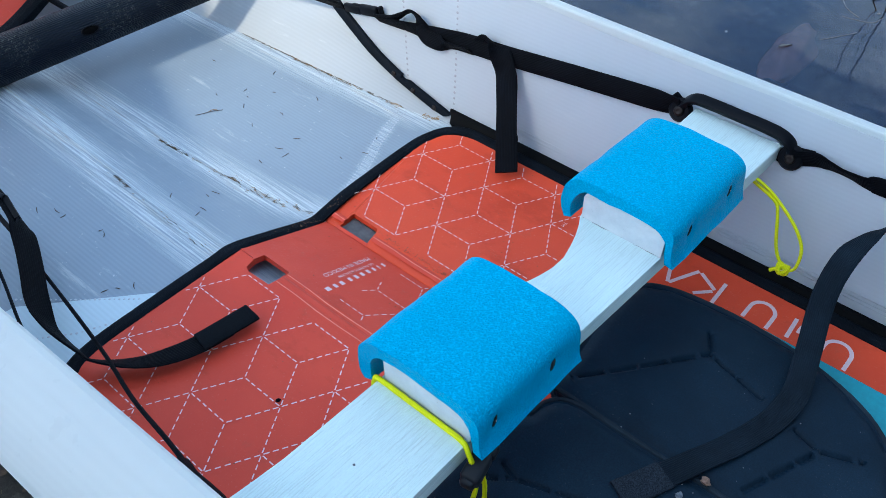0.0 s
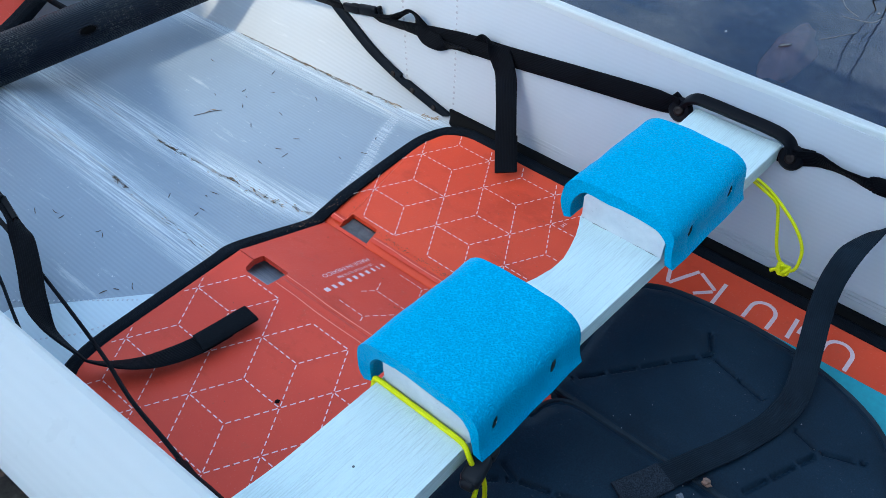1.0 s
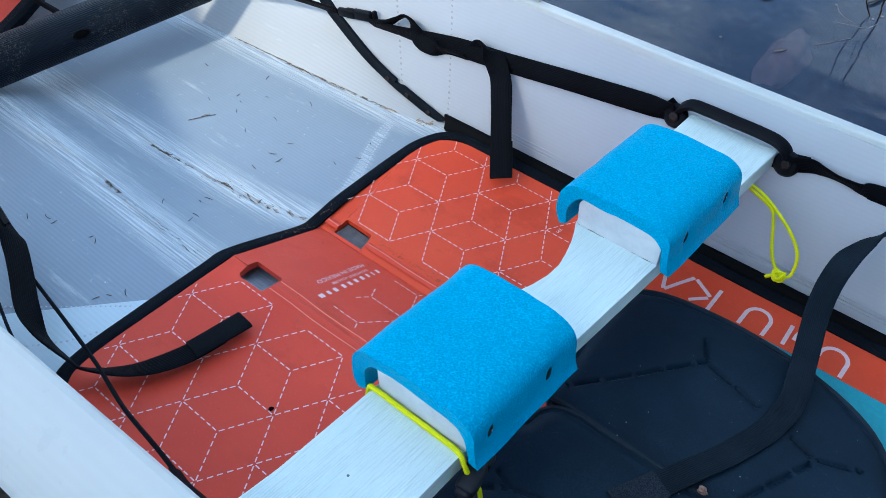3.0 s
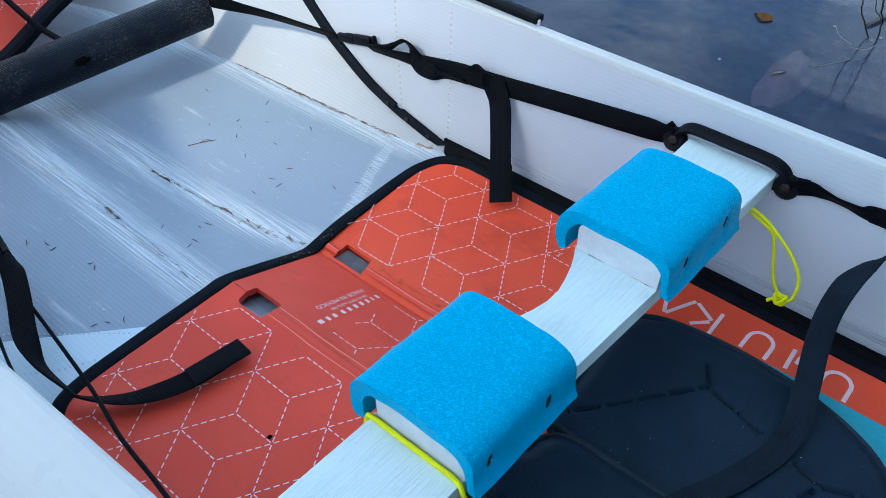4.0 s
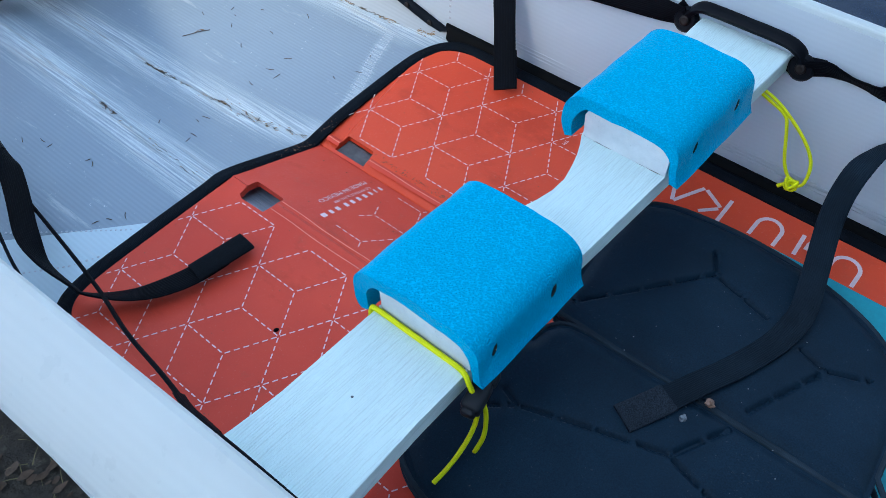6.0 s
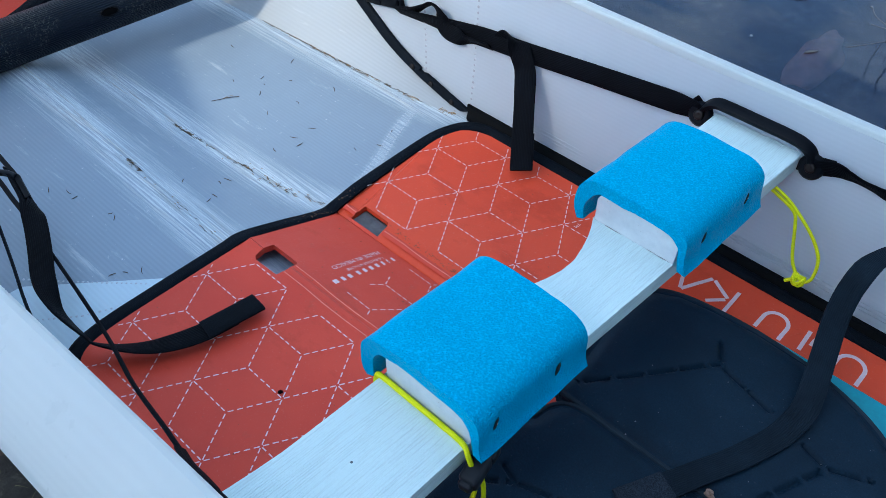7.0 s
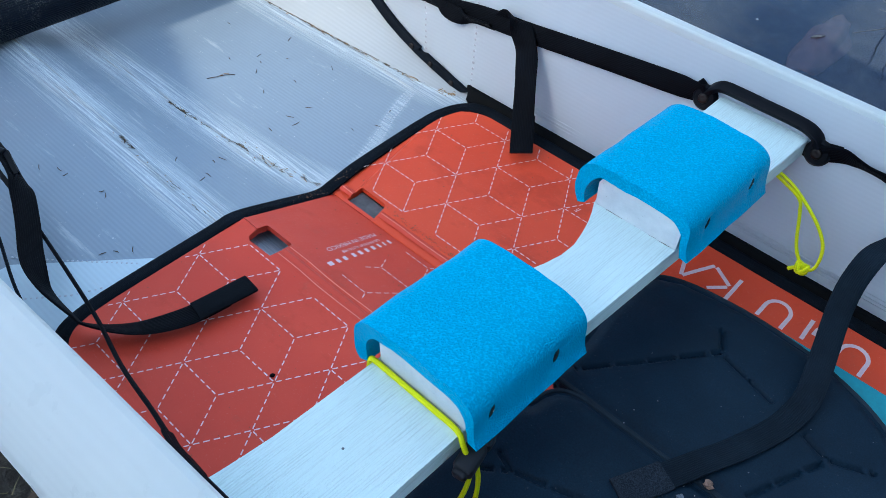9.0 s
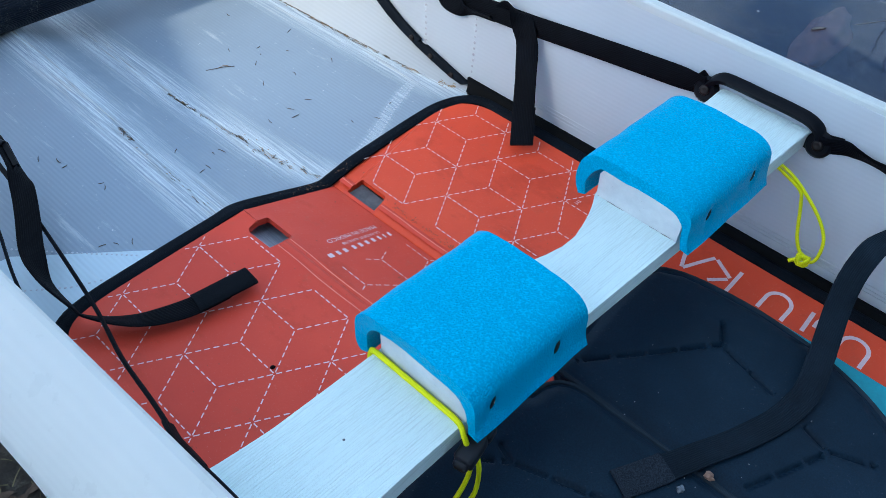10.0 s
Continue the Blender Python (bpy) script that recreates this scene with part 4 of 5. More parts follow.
PAD_OUT = [(-3.58, -0.13), (-3.50, 0.06), (-3.48, 0.32), (-3.55, 0.62), (-3.72, 0.82), (-4.0, 0.92), (-4.7, 0.94), (-5.3, 0.915), (-5.58, 0.84), (-5.73, 0.7), (-5.775, 0.52), (-5.785, 0.32), (-5.81, 0.12), (-5.87, -0.04)]
PAD_IN = [(-5.7, -0.03), (-5.66, 0.22), (-5.64, 0.4), (-5.58, 0.52), (-5.4, 0.65), (-4.9, 0.69), (-4.1, 0.68), (-3.92, 0.62), (-3.78, 0.45), (-3.71, 0.22), (-3.74, -0.06)]


def foam_pad(x0, x1, skew, holes):
    """A blue foam channel bent over a block, with holes in its flank."""
    base = plank_z((x0 + x1) / 2)
    pad = thing("foam_pad", ((x0 + x1) / 2, -4.7, base), "bright blue textured foam pad wrapped over a block on the plank", "foam pad", "foam pads on the plank")
    out = catmull([(0, y, h) for y, h in PAD_OUT], 4)
    inn = catmull([(0, y, h) for y, h in PAD_IN], 4)
    prof = out + inn
    bm = bmesh.new()
    rings = []
    steps = 48
    for i in range(steps + 1):
        t = i / steps
        ring = []
        for k, p in enumerate(prof):
            x = x0 + (x1 - x0) * t + skew * (-(p.y + 4.7)) * (1 - 2 * t) * 0.3
            wob = 0.018 * noise.noise(Vector((x * 1.7, p.y * 1.7, p.z * 2 + x0)))
            x += 0.03 * noise.noise(Vector((p.y * 3, p.z * 3, x0 + 5 * round(t)))) if i in (0, steps) else 0
            dent = sum(0.05 * math.exp(-((x - hx - 0.35 * (p.z - hh)) / 0.09) ** 2 - ((p.z - hh) / 0.17) ** 2) for hx, hh, _ in holes) if p.y < -5.55 else 0.0
            ring.append(bm.verts.new((x, p.y + wob + dent, plank_z(x) + p.z + wob)))
        rings.append(ring)
    n = len(prof)
    for a, b in zip(rings, rings[1:]):
        for k in range(n):
            bm.faces.new((a[k], a[(k + 1) % n], b[(k + 1) % n], b[k]))
    half = len(out)
    m = len(inn)
    for ring in (rings[0], rings[-1]):
        for k in range(half - 1):
            j = min(m - 1, round(k * (m - 1) / (half - 1)))
            j2 = min(m - 1, round((k + 1) * (m - 1) / (half - 1)))
            quad = [ring[k], ring[k + 1], ring[half + m - 1 - j2], ring[half + m - 1 - j]]
            if len(set(quad)) == 4:
                bm.faces.new(quad)
            else:
                bm.faces.new((ring[k], ring[k + 1], ring[half + m - 1 - j]))
    ob = part("pad", bm, FOAM, pad)
    ob.data.set_sharp_from_angle(angle=radians(50))
    for x, h, white in holes:
        y = -5.735
        bmh = bmesh.new()
        bmesh.ops.create_uvsphere(bmh, u_segments=12, v_segments=6, radius=1, matrix=Matrix.Translation((x, y, plank_z(x) + h)) @ Matrix.Rotation(radians(24), 4, "Y") @ Matrix.Diagonal((0.032, 0.04, 0.13, 1)))
        part("hole", bmh, PINHOLE, pad, "dark punched hole")
        if white:
            # white bead: cord end on the near pad, painted reflection on the far
            bmh = bmesh.new()
            bmesh.ops.create_uvsphere(bmh, u_segments=10, v_segments=6, radius=1, matrix=Matrix.Translation((x + 0.012, y - 0.01, plank_z(x) + h + 0.02)) @ Matrix.Diagonal((0.02, 0.035, 0.032, 1)))
            part("hole_bead", bmh, PRINT, pad, "small white bead in the hole")
    return pad


foam_pad(-0.50, 1.93, 0.02, ((-0.1, 0.37, True), (1.27, 0.355, False)))
foam_pad(4.66, 7.33, 0.0, ((5.3, 0.4, False), (6.75, 0.43, True)))

# ---- yellow cords ----
cord = thing("yellow_cord", (-0.48, -4.9, 0.9), "bright yellow cord tied round the plank with a black cord lock", "cord")
part("loop", rope([(-0.48, -3.72, 2.2), (-0.48, -3.78, 2.5), (-0.48, -3.9, 2.56), (-0.48, -4.42, 2.555), (-0.48, -5.07, 2.55), (-0.49, -5.5, 2.54), (-0.54, -5.66, 2.42), (-0.52, -5.74, 2.1)], 0.044), YELLOW, cord)
part("tail", rope([(-0.52, -5.74, 2.1), (-0.5, -5.76, 1.6), (-0.68, -5.74, 1.15), (-1.05, -5.72, 0.9), (-1.4, -5.65, 0.7)], 0.038), YELLOW, cord)
part("tail", rope([(-0.45, -5.8, 2.1), (-0.41, -5.85, 1.6), (-0.45, -5.84, 1.0), (-0.6, -5.78, 0.62)], 0.038), YELLOW, cord)
tilt = Matrix.Rotation(radians(12), 3, "Z") @ Matrix.Rotation(radians(-6), 3, "Y")
lock = part("cord_lock", rounded_box((-0.5, -5.76, 2.15), (0.5, 0.3, 0.28), tilt, 0.07, 3), LOCK, cord, "black plastic cord lock")
part("button", rounded_box((-0.17, -5.74, 2.2), (0.24, 0.24, 0.22), tilt, 0.05, 3), LOCK, lock)
part("collar", rounded_box((-0.74, -5.8, 2.1), (0.14, 0.22, 0.2), tilt, 0.05, 3), LOCK, lock)

hang = thing("yellow_cord", (8.4, -6.5, -0.25), "thin yellow cord hanging from the plank in a knotted loop", "cord")
part("loop", rope([(8.3, -5.3, 1.6), (8.53, -5.52, 1.5), (8.53, -5.8, 1.44), (8.47, -6.17, 1.28), (8.36, -6.69, 0.93), (8.24, -6.99, 0.57), (8.1, -7.03, 0.15), (8.07, -6.84, 0.06), (8.16, -6.55, 0.35), (8.37, -6.3, 0.99), (8.45, -6.16, 1.22), (8.5, -5.78, 1.36), (8.52, -5.5, 1.43), (8.3, -5.3, 1.53)], 0.034), YELLOW, hang)
knot = []
for k in range(26):
    a = k * 0.9
    knot.append((8.06 + 0.09 * math.cos(a) * math.sin(k * 0.31), -6.82 + 0.11 * math.sin(a), 0.04 + 0.09 * math.cos(a * 1.3)))
part("knot", rope(knot, 0.036, 4), YELLOW, hang)
part("tail", rope([(8.06, -6.8, 0.03), (8.03, -6.68, -0.03), (8.0, -6.6, -0.1)], 0.04), YELLOW, hang)

# ---- side handle ----
handle = thing("side_handle", (9.5, -4.6, 1.6), "black plastic carrying handle riveted to the wall over the plank end", "handle")
part("grip", sweep(catmull([(9.42, -3.36, 1.66), (9.44, -3.42, 1.85), (9.46, -3.62, 2.02), (9.45, -4.0, 2.06), (9.45, -4.6, 2.06), (9.45, -5.2, 2.06), (9.45, -5.6, 2.02), (9.43, -5.84, 1.88), (9.4, -5.9, 1.66)], 6), [Vector((0.95, 0, 0.3))] * 49, [(-0.13, -0.05), (-0.13, 0.04), (-0.11, 0.06), (0.11, 0.06), (0.13, 0.04), (0.13, -0.05), (0.1, -0.07), (-0.1, -0.07)]), BLACK, handle)
for y in (-3.36, -5.92):
    foot = part("foot", disc((9.44, y, 1.64), (-1, 0, 0.33), 0.27, 0.14, 24, 0.8), BLACK, handle)
    part("rivet", disc((9.31, y, 1.68), (-1, 0, 0.33), 0.11, 0.06, 16), RIVET, foot, "dark rivet")
part("tab", rounded_box((9.5, -6.16, 1.8), (0.06, 0.34, 0.22), Matrix.Rotation(radians(-12), 3, "X"), 0.02), WEB, handle)
part("tab", rounded_box((9.5, -3.18, 1.85), (0.06, 0.2, 0.2), Matrix.Rotation(radians(35), 3, "X"), 0.02), WEB, handle)

part("tab", rounded_box((9.4, -5.68, 1.5), (0.06, 0.44, 0.24), Matrix.Rotation(radians(-22), 3, "X"), 0.02), WEB, handle)

# ---- straps ----
wall_up = Vector((0.33, 0, 1)).normalized()
lash = thing("wall_strap", (9.2, 2, 0.5), "black nylon webbing strap with a side-release buckle along the white wall", "strap")
part("webbing", band([(9.39, -3.33, 1.72), (9.38, -3.05, 1.69), (9.36, -2.50, 1.64), (9.31, -0.63, 1.43), (9.24, 1.27, 1.21), (9.20, 2.50, 1.10), (9.16, 3.41, 0.97), (9.11, 4.24, 0.88), (9.08, 4.98, 0.78), (9.05, 5.64, 0.71)],
                     [Vector((-0.2, 0, 0.96)), Vector((0, 0, 1)), wall_up, wall_up, wall_up, wall_up, Vector((0.1, -0.25, 0.96)), Vector((-0.24, -0.44, 0.87)), Vector((-0.43, -0.38, 0.82)), Vector((-0.45, -0.6, 0.65))], 0.48, 0.05), WEB, lash)
part("webbing", band([(8.98, 5.61, 0.79), (8.99, 5.03, 1.00), (9.03, 4.63, 1.26), (9.07, 4.40, 1.37), (9.07, 4.18, 1.31), (9.06, 4.04, 1.16), (9.04, 3.91, 0.98), (9.02, 3.74, 0.86), (9.04, 3.38, 0.85), (9.09, 2.91, 0.90), (9.13, 2.36, 0.93)],
                     [Vector((0.39, 0.56, -0.73)), Vector((0.51, 0.40, -0.76)), Vector((0.65, 0.45, -0.62)), Vector((0.60, 0.54, -0.59)), Vector((0.42, 0.62, -0.66)), Vector((0.04, 0.77, -0.64)), Vector((-0.53, 0.74, -0.41)), Vector((-0.35, 0.80, -0.48)), Vector((-0.20, 0.92, -0.35)), Vector((0.36, 0.75, -0.56)), Vector((0.45, 0.65, -0.61))], 0.4, 0.04), WEB, lash, "twisted free end")
part("webbing", band([(9.30, 2.25, 0.98), (9.28, 2.1, 1.18), (9.23, 1.9, 1.37), (9.15, 1.69, 1.46), (9.08, 1.48, 1.38), (9.0, 1.24, 1.14), (8.88, 1.04, 0.87), (8.5, 0.72, 0.58), (7.98, 0.3, 0.0), (7.4, -0.16, -0.5)],
                     [Vector((0.2, -0.7, -0.7)), Vector((0.25, -0.7, -0.66)), Vector((0.3, -0.72, -0.62)), Vector((0.3, -0.76, -0.56)), Vector((0.3, -0.84, -0.4)), Vector((0.24, -0.93, -0.22)), Vector((0.16, -0.97, -0.1)), Vector((0.05, -1, -0.1)), Vector((0.1, -1, -0.1)), Vector((0.1, -1, -0.1))], 0.53, 0.04), WEB, lash, "hanging free end")
part("end_tab", band([(7.95, 0.26, 0.0), (7.65, 0.02, -0.28), (7.37, -0.2, -0.52)], [Vector((0.1, -1, -0.1))] * 3, 0.55, 0.07), WEB, lash, "sewn strap end")
lean = Matrix.Rotation(radians(-12), 3, "X")
buckle = part("buckle", rounded_box((9.04, 5.95, 0.86), (0.17, 0.72, 0.3), lean, 0.07, 3), BLACK, lash, "black plastic side-release buckle")
part("plug", rounded_box((9.0, 6.55, 0.735), (0.14, 0.66, 0.25), lean, 0.05), BLACK, buckle)
for dz in (-0.12, 0.12):
    part("prong", rounded_box((9.01, 6.4, 0.77 + dz), (0.1, 0.34, 0.06), lean, 0.025), BLACK, buckle)
part("ladder_bar", rounded_box((9.08, 5.52, 0.95), (0.13, 0.12, 0.34), lean, 0.04), BLACK, buckle)
part("webbing", band([(8.97, 6.92, 0.66), (8.76, 7.61, 0.74), (8.36, 8.87, 0.88), (8.08, 9.78, 0.93), (7.78, 10.77, 0.96), (7.5, 11.6, 1.0)],
                     [Vector((0.37, 0.52, -0.77)), Vector((0.42, 0.59, -0.69)), Vector((0.26, 0.65, -0.71)), Vector((0.26, 0.34, -0.90)), Vector((-0.05, -0.03, -1.00)), Vector((-0.05, -0.03, -1.00))], 0.42, 0.05), WEB, lash)

aft = thing("wall_strap", (9.5, -8, 1.4), "twisted black nylon strap running along the wall from the handle", "strap")
part("webbing", band([(9.36, -5.95, 1.66), (9.38, -6.35, 1.84), (9.40, -6.64, 1.83), (9.41, -6.91, 1.80), (9.41, -7.17, 1.79), (9.41, -7.43, 1.78), (9.43, -7.97, 1.84), (9.45, -11, 1.9)],
                     [Vector((0.15, -0.09, -0.98)), Vector((0.15, -0.09, -0.98)), Vector((0.44, -0.01, -0.90)), Vector((0.59, 0.07, -0.80)), Vector((0.54, 0.05, -0.84)), Vector((0.35, -0.04, -0.94)), Vector((-0.16, -0.22, -0.96)), Vector((-0.16, -0.22, -0.96))], 0.38, 0.05), WEB, aft)

shore = thing("loose_strap", (-1.5, 2.5, 0), "black nylon strap with a hook-and-loop end lying over the red board", "strap")
part("webbing", band([(-1.5, 6.6, 0.99), (-1.59, 6.17, 0.97), (-1.69, 5.65, 0.95), (-1.74, 5.4, 0.93), (-1.92, 4.84, 0.9), (-2.2, 4.18, 0.84), (-2.54, 3.44, 0.76), (-2.73, 2.71, 0.66), (-2.67, 1.92, 0.5), (-2.61, 1.7, 0.42), (-2.31, 1.38, 0.3), (-1.94, 1.05, 0.25), (-1.5, 0.79, 0.24), (-0.99, 0.6, 0.24), (-0.4, 0.5, 0.24)],
                     [Vector(v) for v in ((0.51, 0.59, -0.62), (0.51, 0.59, -0.62), (0.51, 0.59, -0.62), (0.66, 0.39, -0.64), (0.93, -0.33, -0.16), (0.9, -0.4, -0.25), (0.82, -0.3, -0.4), (0.5, 0.3, -0.75), (0.25, 0.6, -0.8), (0.2, 0.7, -0.75), (0.16, 0.85, -0.5), (0.2, 0.9, -0.3), (0.25, 1, -0.1), (0.25, 1, 0), (0.25, 1, 0))], 0.45, 0.05), WEB, shore)
part("end_tab", band([(-0.99, 0.6, 0.27), (-0.4, 0.51, 0.27), (0.17, 0.46, 0.23)], [Vector((0.25, 1, 0))] * 3, 0.47, 0.09), HOOK, shore, "hook-and-loop strap end")
frame_bar = [(-0.05, -0.035), (-0.05, 0.02), (-0.03, 0.04), (0.03, 0.04), (0.05, 0.02), (0.05, -0.035)]
clasp = part("buckle", sweep(catmull([(-1.46, 7.33, 1.10), (-1.49, 6.87, 1.10), (-1.54, 6.21, 1.07), (-1.67, 5.52, 1.02)], 5), [Vector((0.7, -0.5, 0.1))] * 16, frame_bar), BLACK, shore, "black plastic strap buckle")
part("side_bar", sweep(catmull([(-1.79, 6.97, 1.02), (-1.84, 6.30, 1.00), (-1.89, 5.82, 0.97), (-1.92, 5.37, 0.93)], 5), [Vector((0.7, -0.5, 0.1))] * 16, frame_bar), BLACK, clasp)
part("cross_bar", rope([(-1.67, 5.51, 1.02), (-1.79, 5.41, 0.98), (-1.92, 5.37, 0.93)], 0.03), BLACK, clasp)
part("knob", rope([(-1.71, 6.55, 1.12), (-1.63, 6.40, 1.13), (-1.56, 6.25, 1.09)], 0.075), LOCK, clasp, "worn grey rounded knob")

line = thing("deck_cord", (-2.8, 0, 0.3), "thin black elastic cord stretched up to the deck edge", "cord")
part("cord", rope([(-1.9, 5.3, 0.55), (-2.08, 3.83, 0.6), (-2.3, 2.3, 0.78), (-2.51, 1.02, 0.98), (-2.84, -0.5, 1.5), (-3.07, -1.98, 2.1), (-3.26, -3.0, 2.66), (-3.32, -3.4, 2.92), (-3.4, -4.1, 3.35), (-3.42, -4.8, 3.56), (-3.4, -6.5, 3.6)], 0.04), DARKCORD, line)
part("sleeve", sweep(catmull([(-3.2, -2.72, 2.5), (-3.29, -3.15, 2.75), (-3.34, -3.6, 3.03), (-3.39, -4.0, 3.28)], 6), [Vector((0.5, -0.2, -0.8))] * 19, flat_profile(0.2, 0.06)), WEB, line, "flat black sewn end of the cord")

# ---- cross tube ----
tube = thing("cross_tube", (3, 11, 0.3), "black ribbed plastic half pipe across the kayak, scuffed and dusty", "cross tube")


def tube_body():
    a, b = Vector((-2.8, 12.8, 0.42)), Vector((7.75, 11.45, 0.58))
    d = (b - a).normalized()
    side = Vector((d.y, -d.x, 0))
    path = [a.lerp(b, k / 24) for k in range(25)]
    outer = [(0.63 * math.cos(radians(q)), 0.63 * math.sin(radians(q))) for q in range(-60, 241, 12)]
    inner = [(0.5 * math.cos(radians(q)), 0.5 * math.sin(radians(q))) for q in range(240, -61, -12)]
    return sweep(path, [side] * 25, outer + inner)


part("pipe", tube_body(), RIB, tube)
bm = bmesh.new()
turn = Matrix.Rotation(radians(-7), 4, "Z") @ Matrix.Rotation(radians(-17), 4, "X")
bmesh.ops.create_uvsphere(bm, u_segments=20, v_segments=8, radius=1, matrix=Matrix.Translation((3.652, 11.366, 0.699)) @ turn @ Matrix.Diagonal((0.235, 0.03, 0.105, 1)))
slot = part("slot", bm, VOID, tube, "dark oval slot")
lip = [Matrix.Translation((3.650, 11.356, 0.702)) @ turn @ Vector((0.245 * math.cos(q), 0, 0.115 * math.sin(q))) for q in [2 * math.pi * k / 20 for k in range(20)]]
part("lip", rope(lip, 0.018, 2, True, 6), BLACK, slot)

# ---- far red board ----
far = thing("floorboard", (3, 18, 0), "raised red floorboard with thick black edge near the bow", "floorboard")


def far_z(x, y=14.5):
    return 0.3 + 0.28 * (y - 14.5)


far_out = [(-2.5, 12.6), (1.0, 13.7), (2.79, 14.25), (4.76, 15.2), (6.0, 15.75), (6.5, 16.4), (6.6, 17.5), (6.2, 23), (-1.5, 23)]
leaf_f = part("leaf", prism(far_out, far_z, 0.12, 0.02, 1), RED, far, smooth=False)
fp = catmull([(x, y, far_z(x, y) - 0.04) for x, y in far_out[:8]], 6)
fs = []
for i in range(len(fp)):
    t = fp[min(i + 1, len(fp) - 1)] - fp[max(i - 1, 0)]
    fs.append(Vector((t.y, -t.x, 0)))
part("binding", sweep(fp, fs, flat_profile(0.5, 0.24)), BINDING, far, "thick black edge")
low = [p - Vector((0, -0.25, 0.32)) for p in fp]
part("underside", sweep(low, fs, flat_profile(0.4, 0.34)), BINDING, far, "black band under the edge")
board_z_near = board_z
board_z = far_z
far_segs = [clip(s, -2, 6.2, 14.9, 22) for s in cubes(3.9, 17.0, (-3, -2, -1, 0, 1), range(-2, 4))]
tagged(part("printed_pattern", dashes([s for s in far_segs if s and s[0][1] > 14.3 + 0.33 * s[0][0] - 0.4]), PRINT, leaf_f, smooth=False), kind="stuff")
board_z = board_z_near
bow_cord = thing("deck_cord", (3.9, 14, 0.5), "black elastic cord over the far red board", "cord")
part("cord", rope([(3.95, 17.5, 1.45), (3.95, 15.92, 1.0), (3.9, 14.29, 0.7), (3.95, 13.21, 0.6), (4.0, 12.0, 0.55)], 0.09), DARKCORD, bow_cord)

# ---- seat ----
SEAM = 2.4


def seat_z(x):
    return 0.45 - (0.15 * (x - SEAM) if x > SEAM else 0.03 * (x - SEAM))


tagged(part("foam_mat", thicken(sheet(lambda y: spread(-1.7, 6.99, 60), spread(END, -7.15, 20), lambda x, y: board_z(x) + 0.12), 0.1), TEAL), "teal blue foam mat under the seat", "mat")

seat = thing("kayak_seat", (2.4, -8, -0.6), "black padded kayak seat in two halves with embossed lines", "seat")
RIGHT_HALF = [(2.44, -5.6), (2.445, -5.2), (2.55, -5.02), (2.85, -4.97), (3.3, -4.93), (4.5, -4.72), (5.5, -4.68), (6.0, -4.82), (6.3, -5.28), (6.45, -6.0), (6.51, -6.9), (6.43, -7.9), (6.29, -8.5), (6.06, -9.15), (5.7, -9.74), (5.12, -10.22), (4.25, -10.5), (3.0, -10.62), (2.44, -10.66)]
LEFT_HALF = [(2.40, -10.66), (2.40, -6.1), (2.395, -5.8), (2.34, -5.5), (2.2, -5.3), (1.98, -5.19), (1.7, -5.15)] + [(2 * 2.4 - x - 0.02, y) for x, y in RIGHT_HALF[4:-1]]
GROOVES_R = [((2.88, -5.32), (5.02, -6.73)), ((5.65, -6.52), (5.18, -6.79)), ((5.08, -6.89), (4.79, -7.96)), ((4.53, -8.70), (4.38, -9.13)), ((2.70, -8.60), (4.13, -9.14)), ((4.37, -9.24), (4.66, -9.85))]
GROOVES_L = [((0.62, -5.40), (0.50, -5.75)), ((0.0, -5.15), (0.45, -5.70)), ((0.52, -5.82), (0.92, -6.98)), ((0.92, -6.98), (1.28, -8.06)), ((1.34, -8.10), (2.22, -8.53)), ((1.24, -8.14), (0.95, -9.2))]


def inside(x, y, poly):
    hit = False
    for (x0, y0), (x1, y1) in zip(poly, poly[1:] + poly[:1]):
        if (y0 > y) != (y1 > y) and x < x0 + (x1 - x0) * (y - y0) / (y1 - y0):
            hit = not hit
    return hit


def groove(x, y, segs):
    """Depth of the embossed dashes at a point."""
    depth = 0.0
    for (x0, y0), (x1, y1) in segs:
        dx, dy = x1 - x0, y1 - y0
        length = math.hypot(dx, dy)
        t = ((x - x0) * dx + (y - y0) * dy) / length ** 2
        if not -0.05 < t < 1.05:
            continue
        d = abs((x - x0) * dy - (y - y0) * dx) / length
        along = t * length / 0.62
        if along % 1 < 0.86:
            depth = max(depth, 0.11 * math.exp(-(d / 0.052) ** 2))
        depth = max(depth, 0.03 * math.exp(-(d / 0.2) ** 2))
    return depth


def edge_gap(x, y, poly):
    """Distance from a point to an outline."""
    best = 9.0
    for (x0, y0), (x1, y1) in zip(poly, poly[1:] + poly[:1]):
        dx, dy = x1 - x0, y1 - y0
        t = max(0.0, min(1.0, ((x - x0) * dx + (y - y0) * dy) / (dx * dx + dy * dy)))
        best = min(best, math.hypot(x - x0 - t * dx, y - y0 - t * dy))
    return best


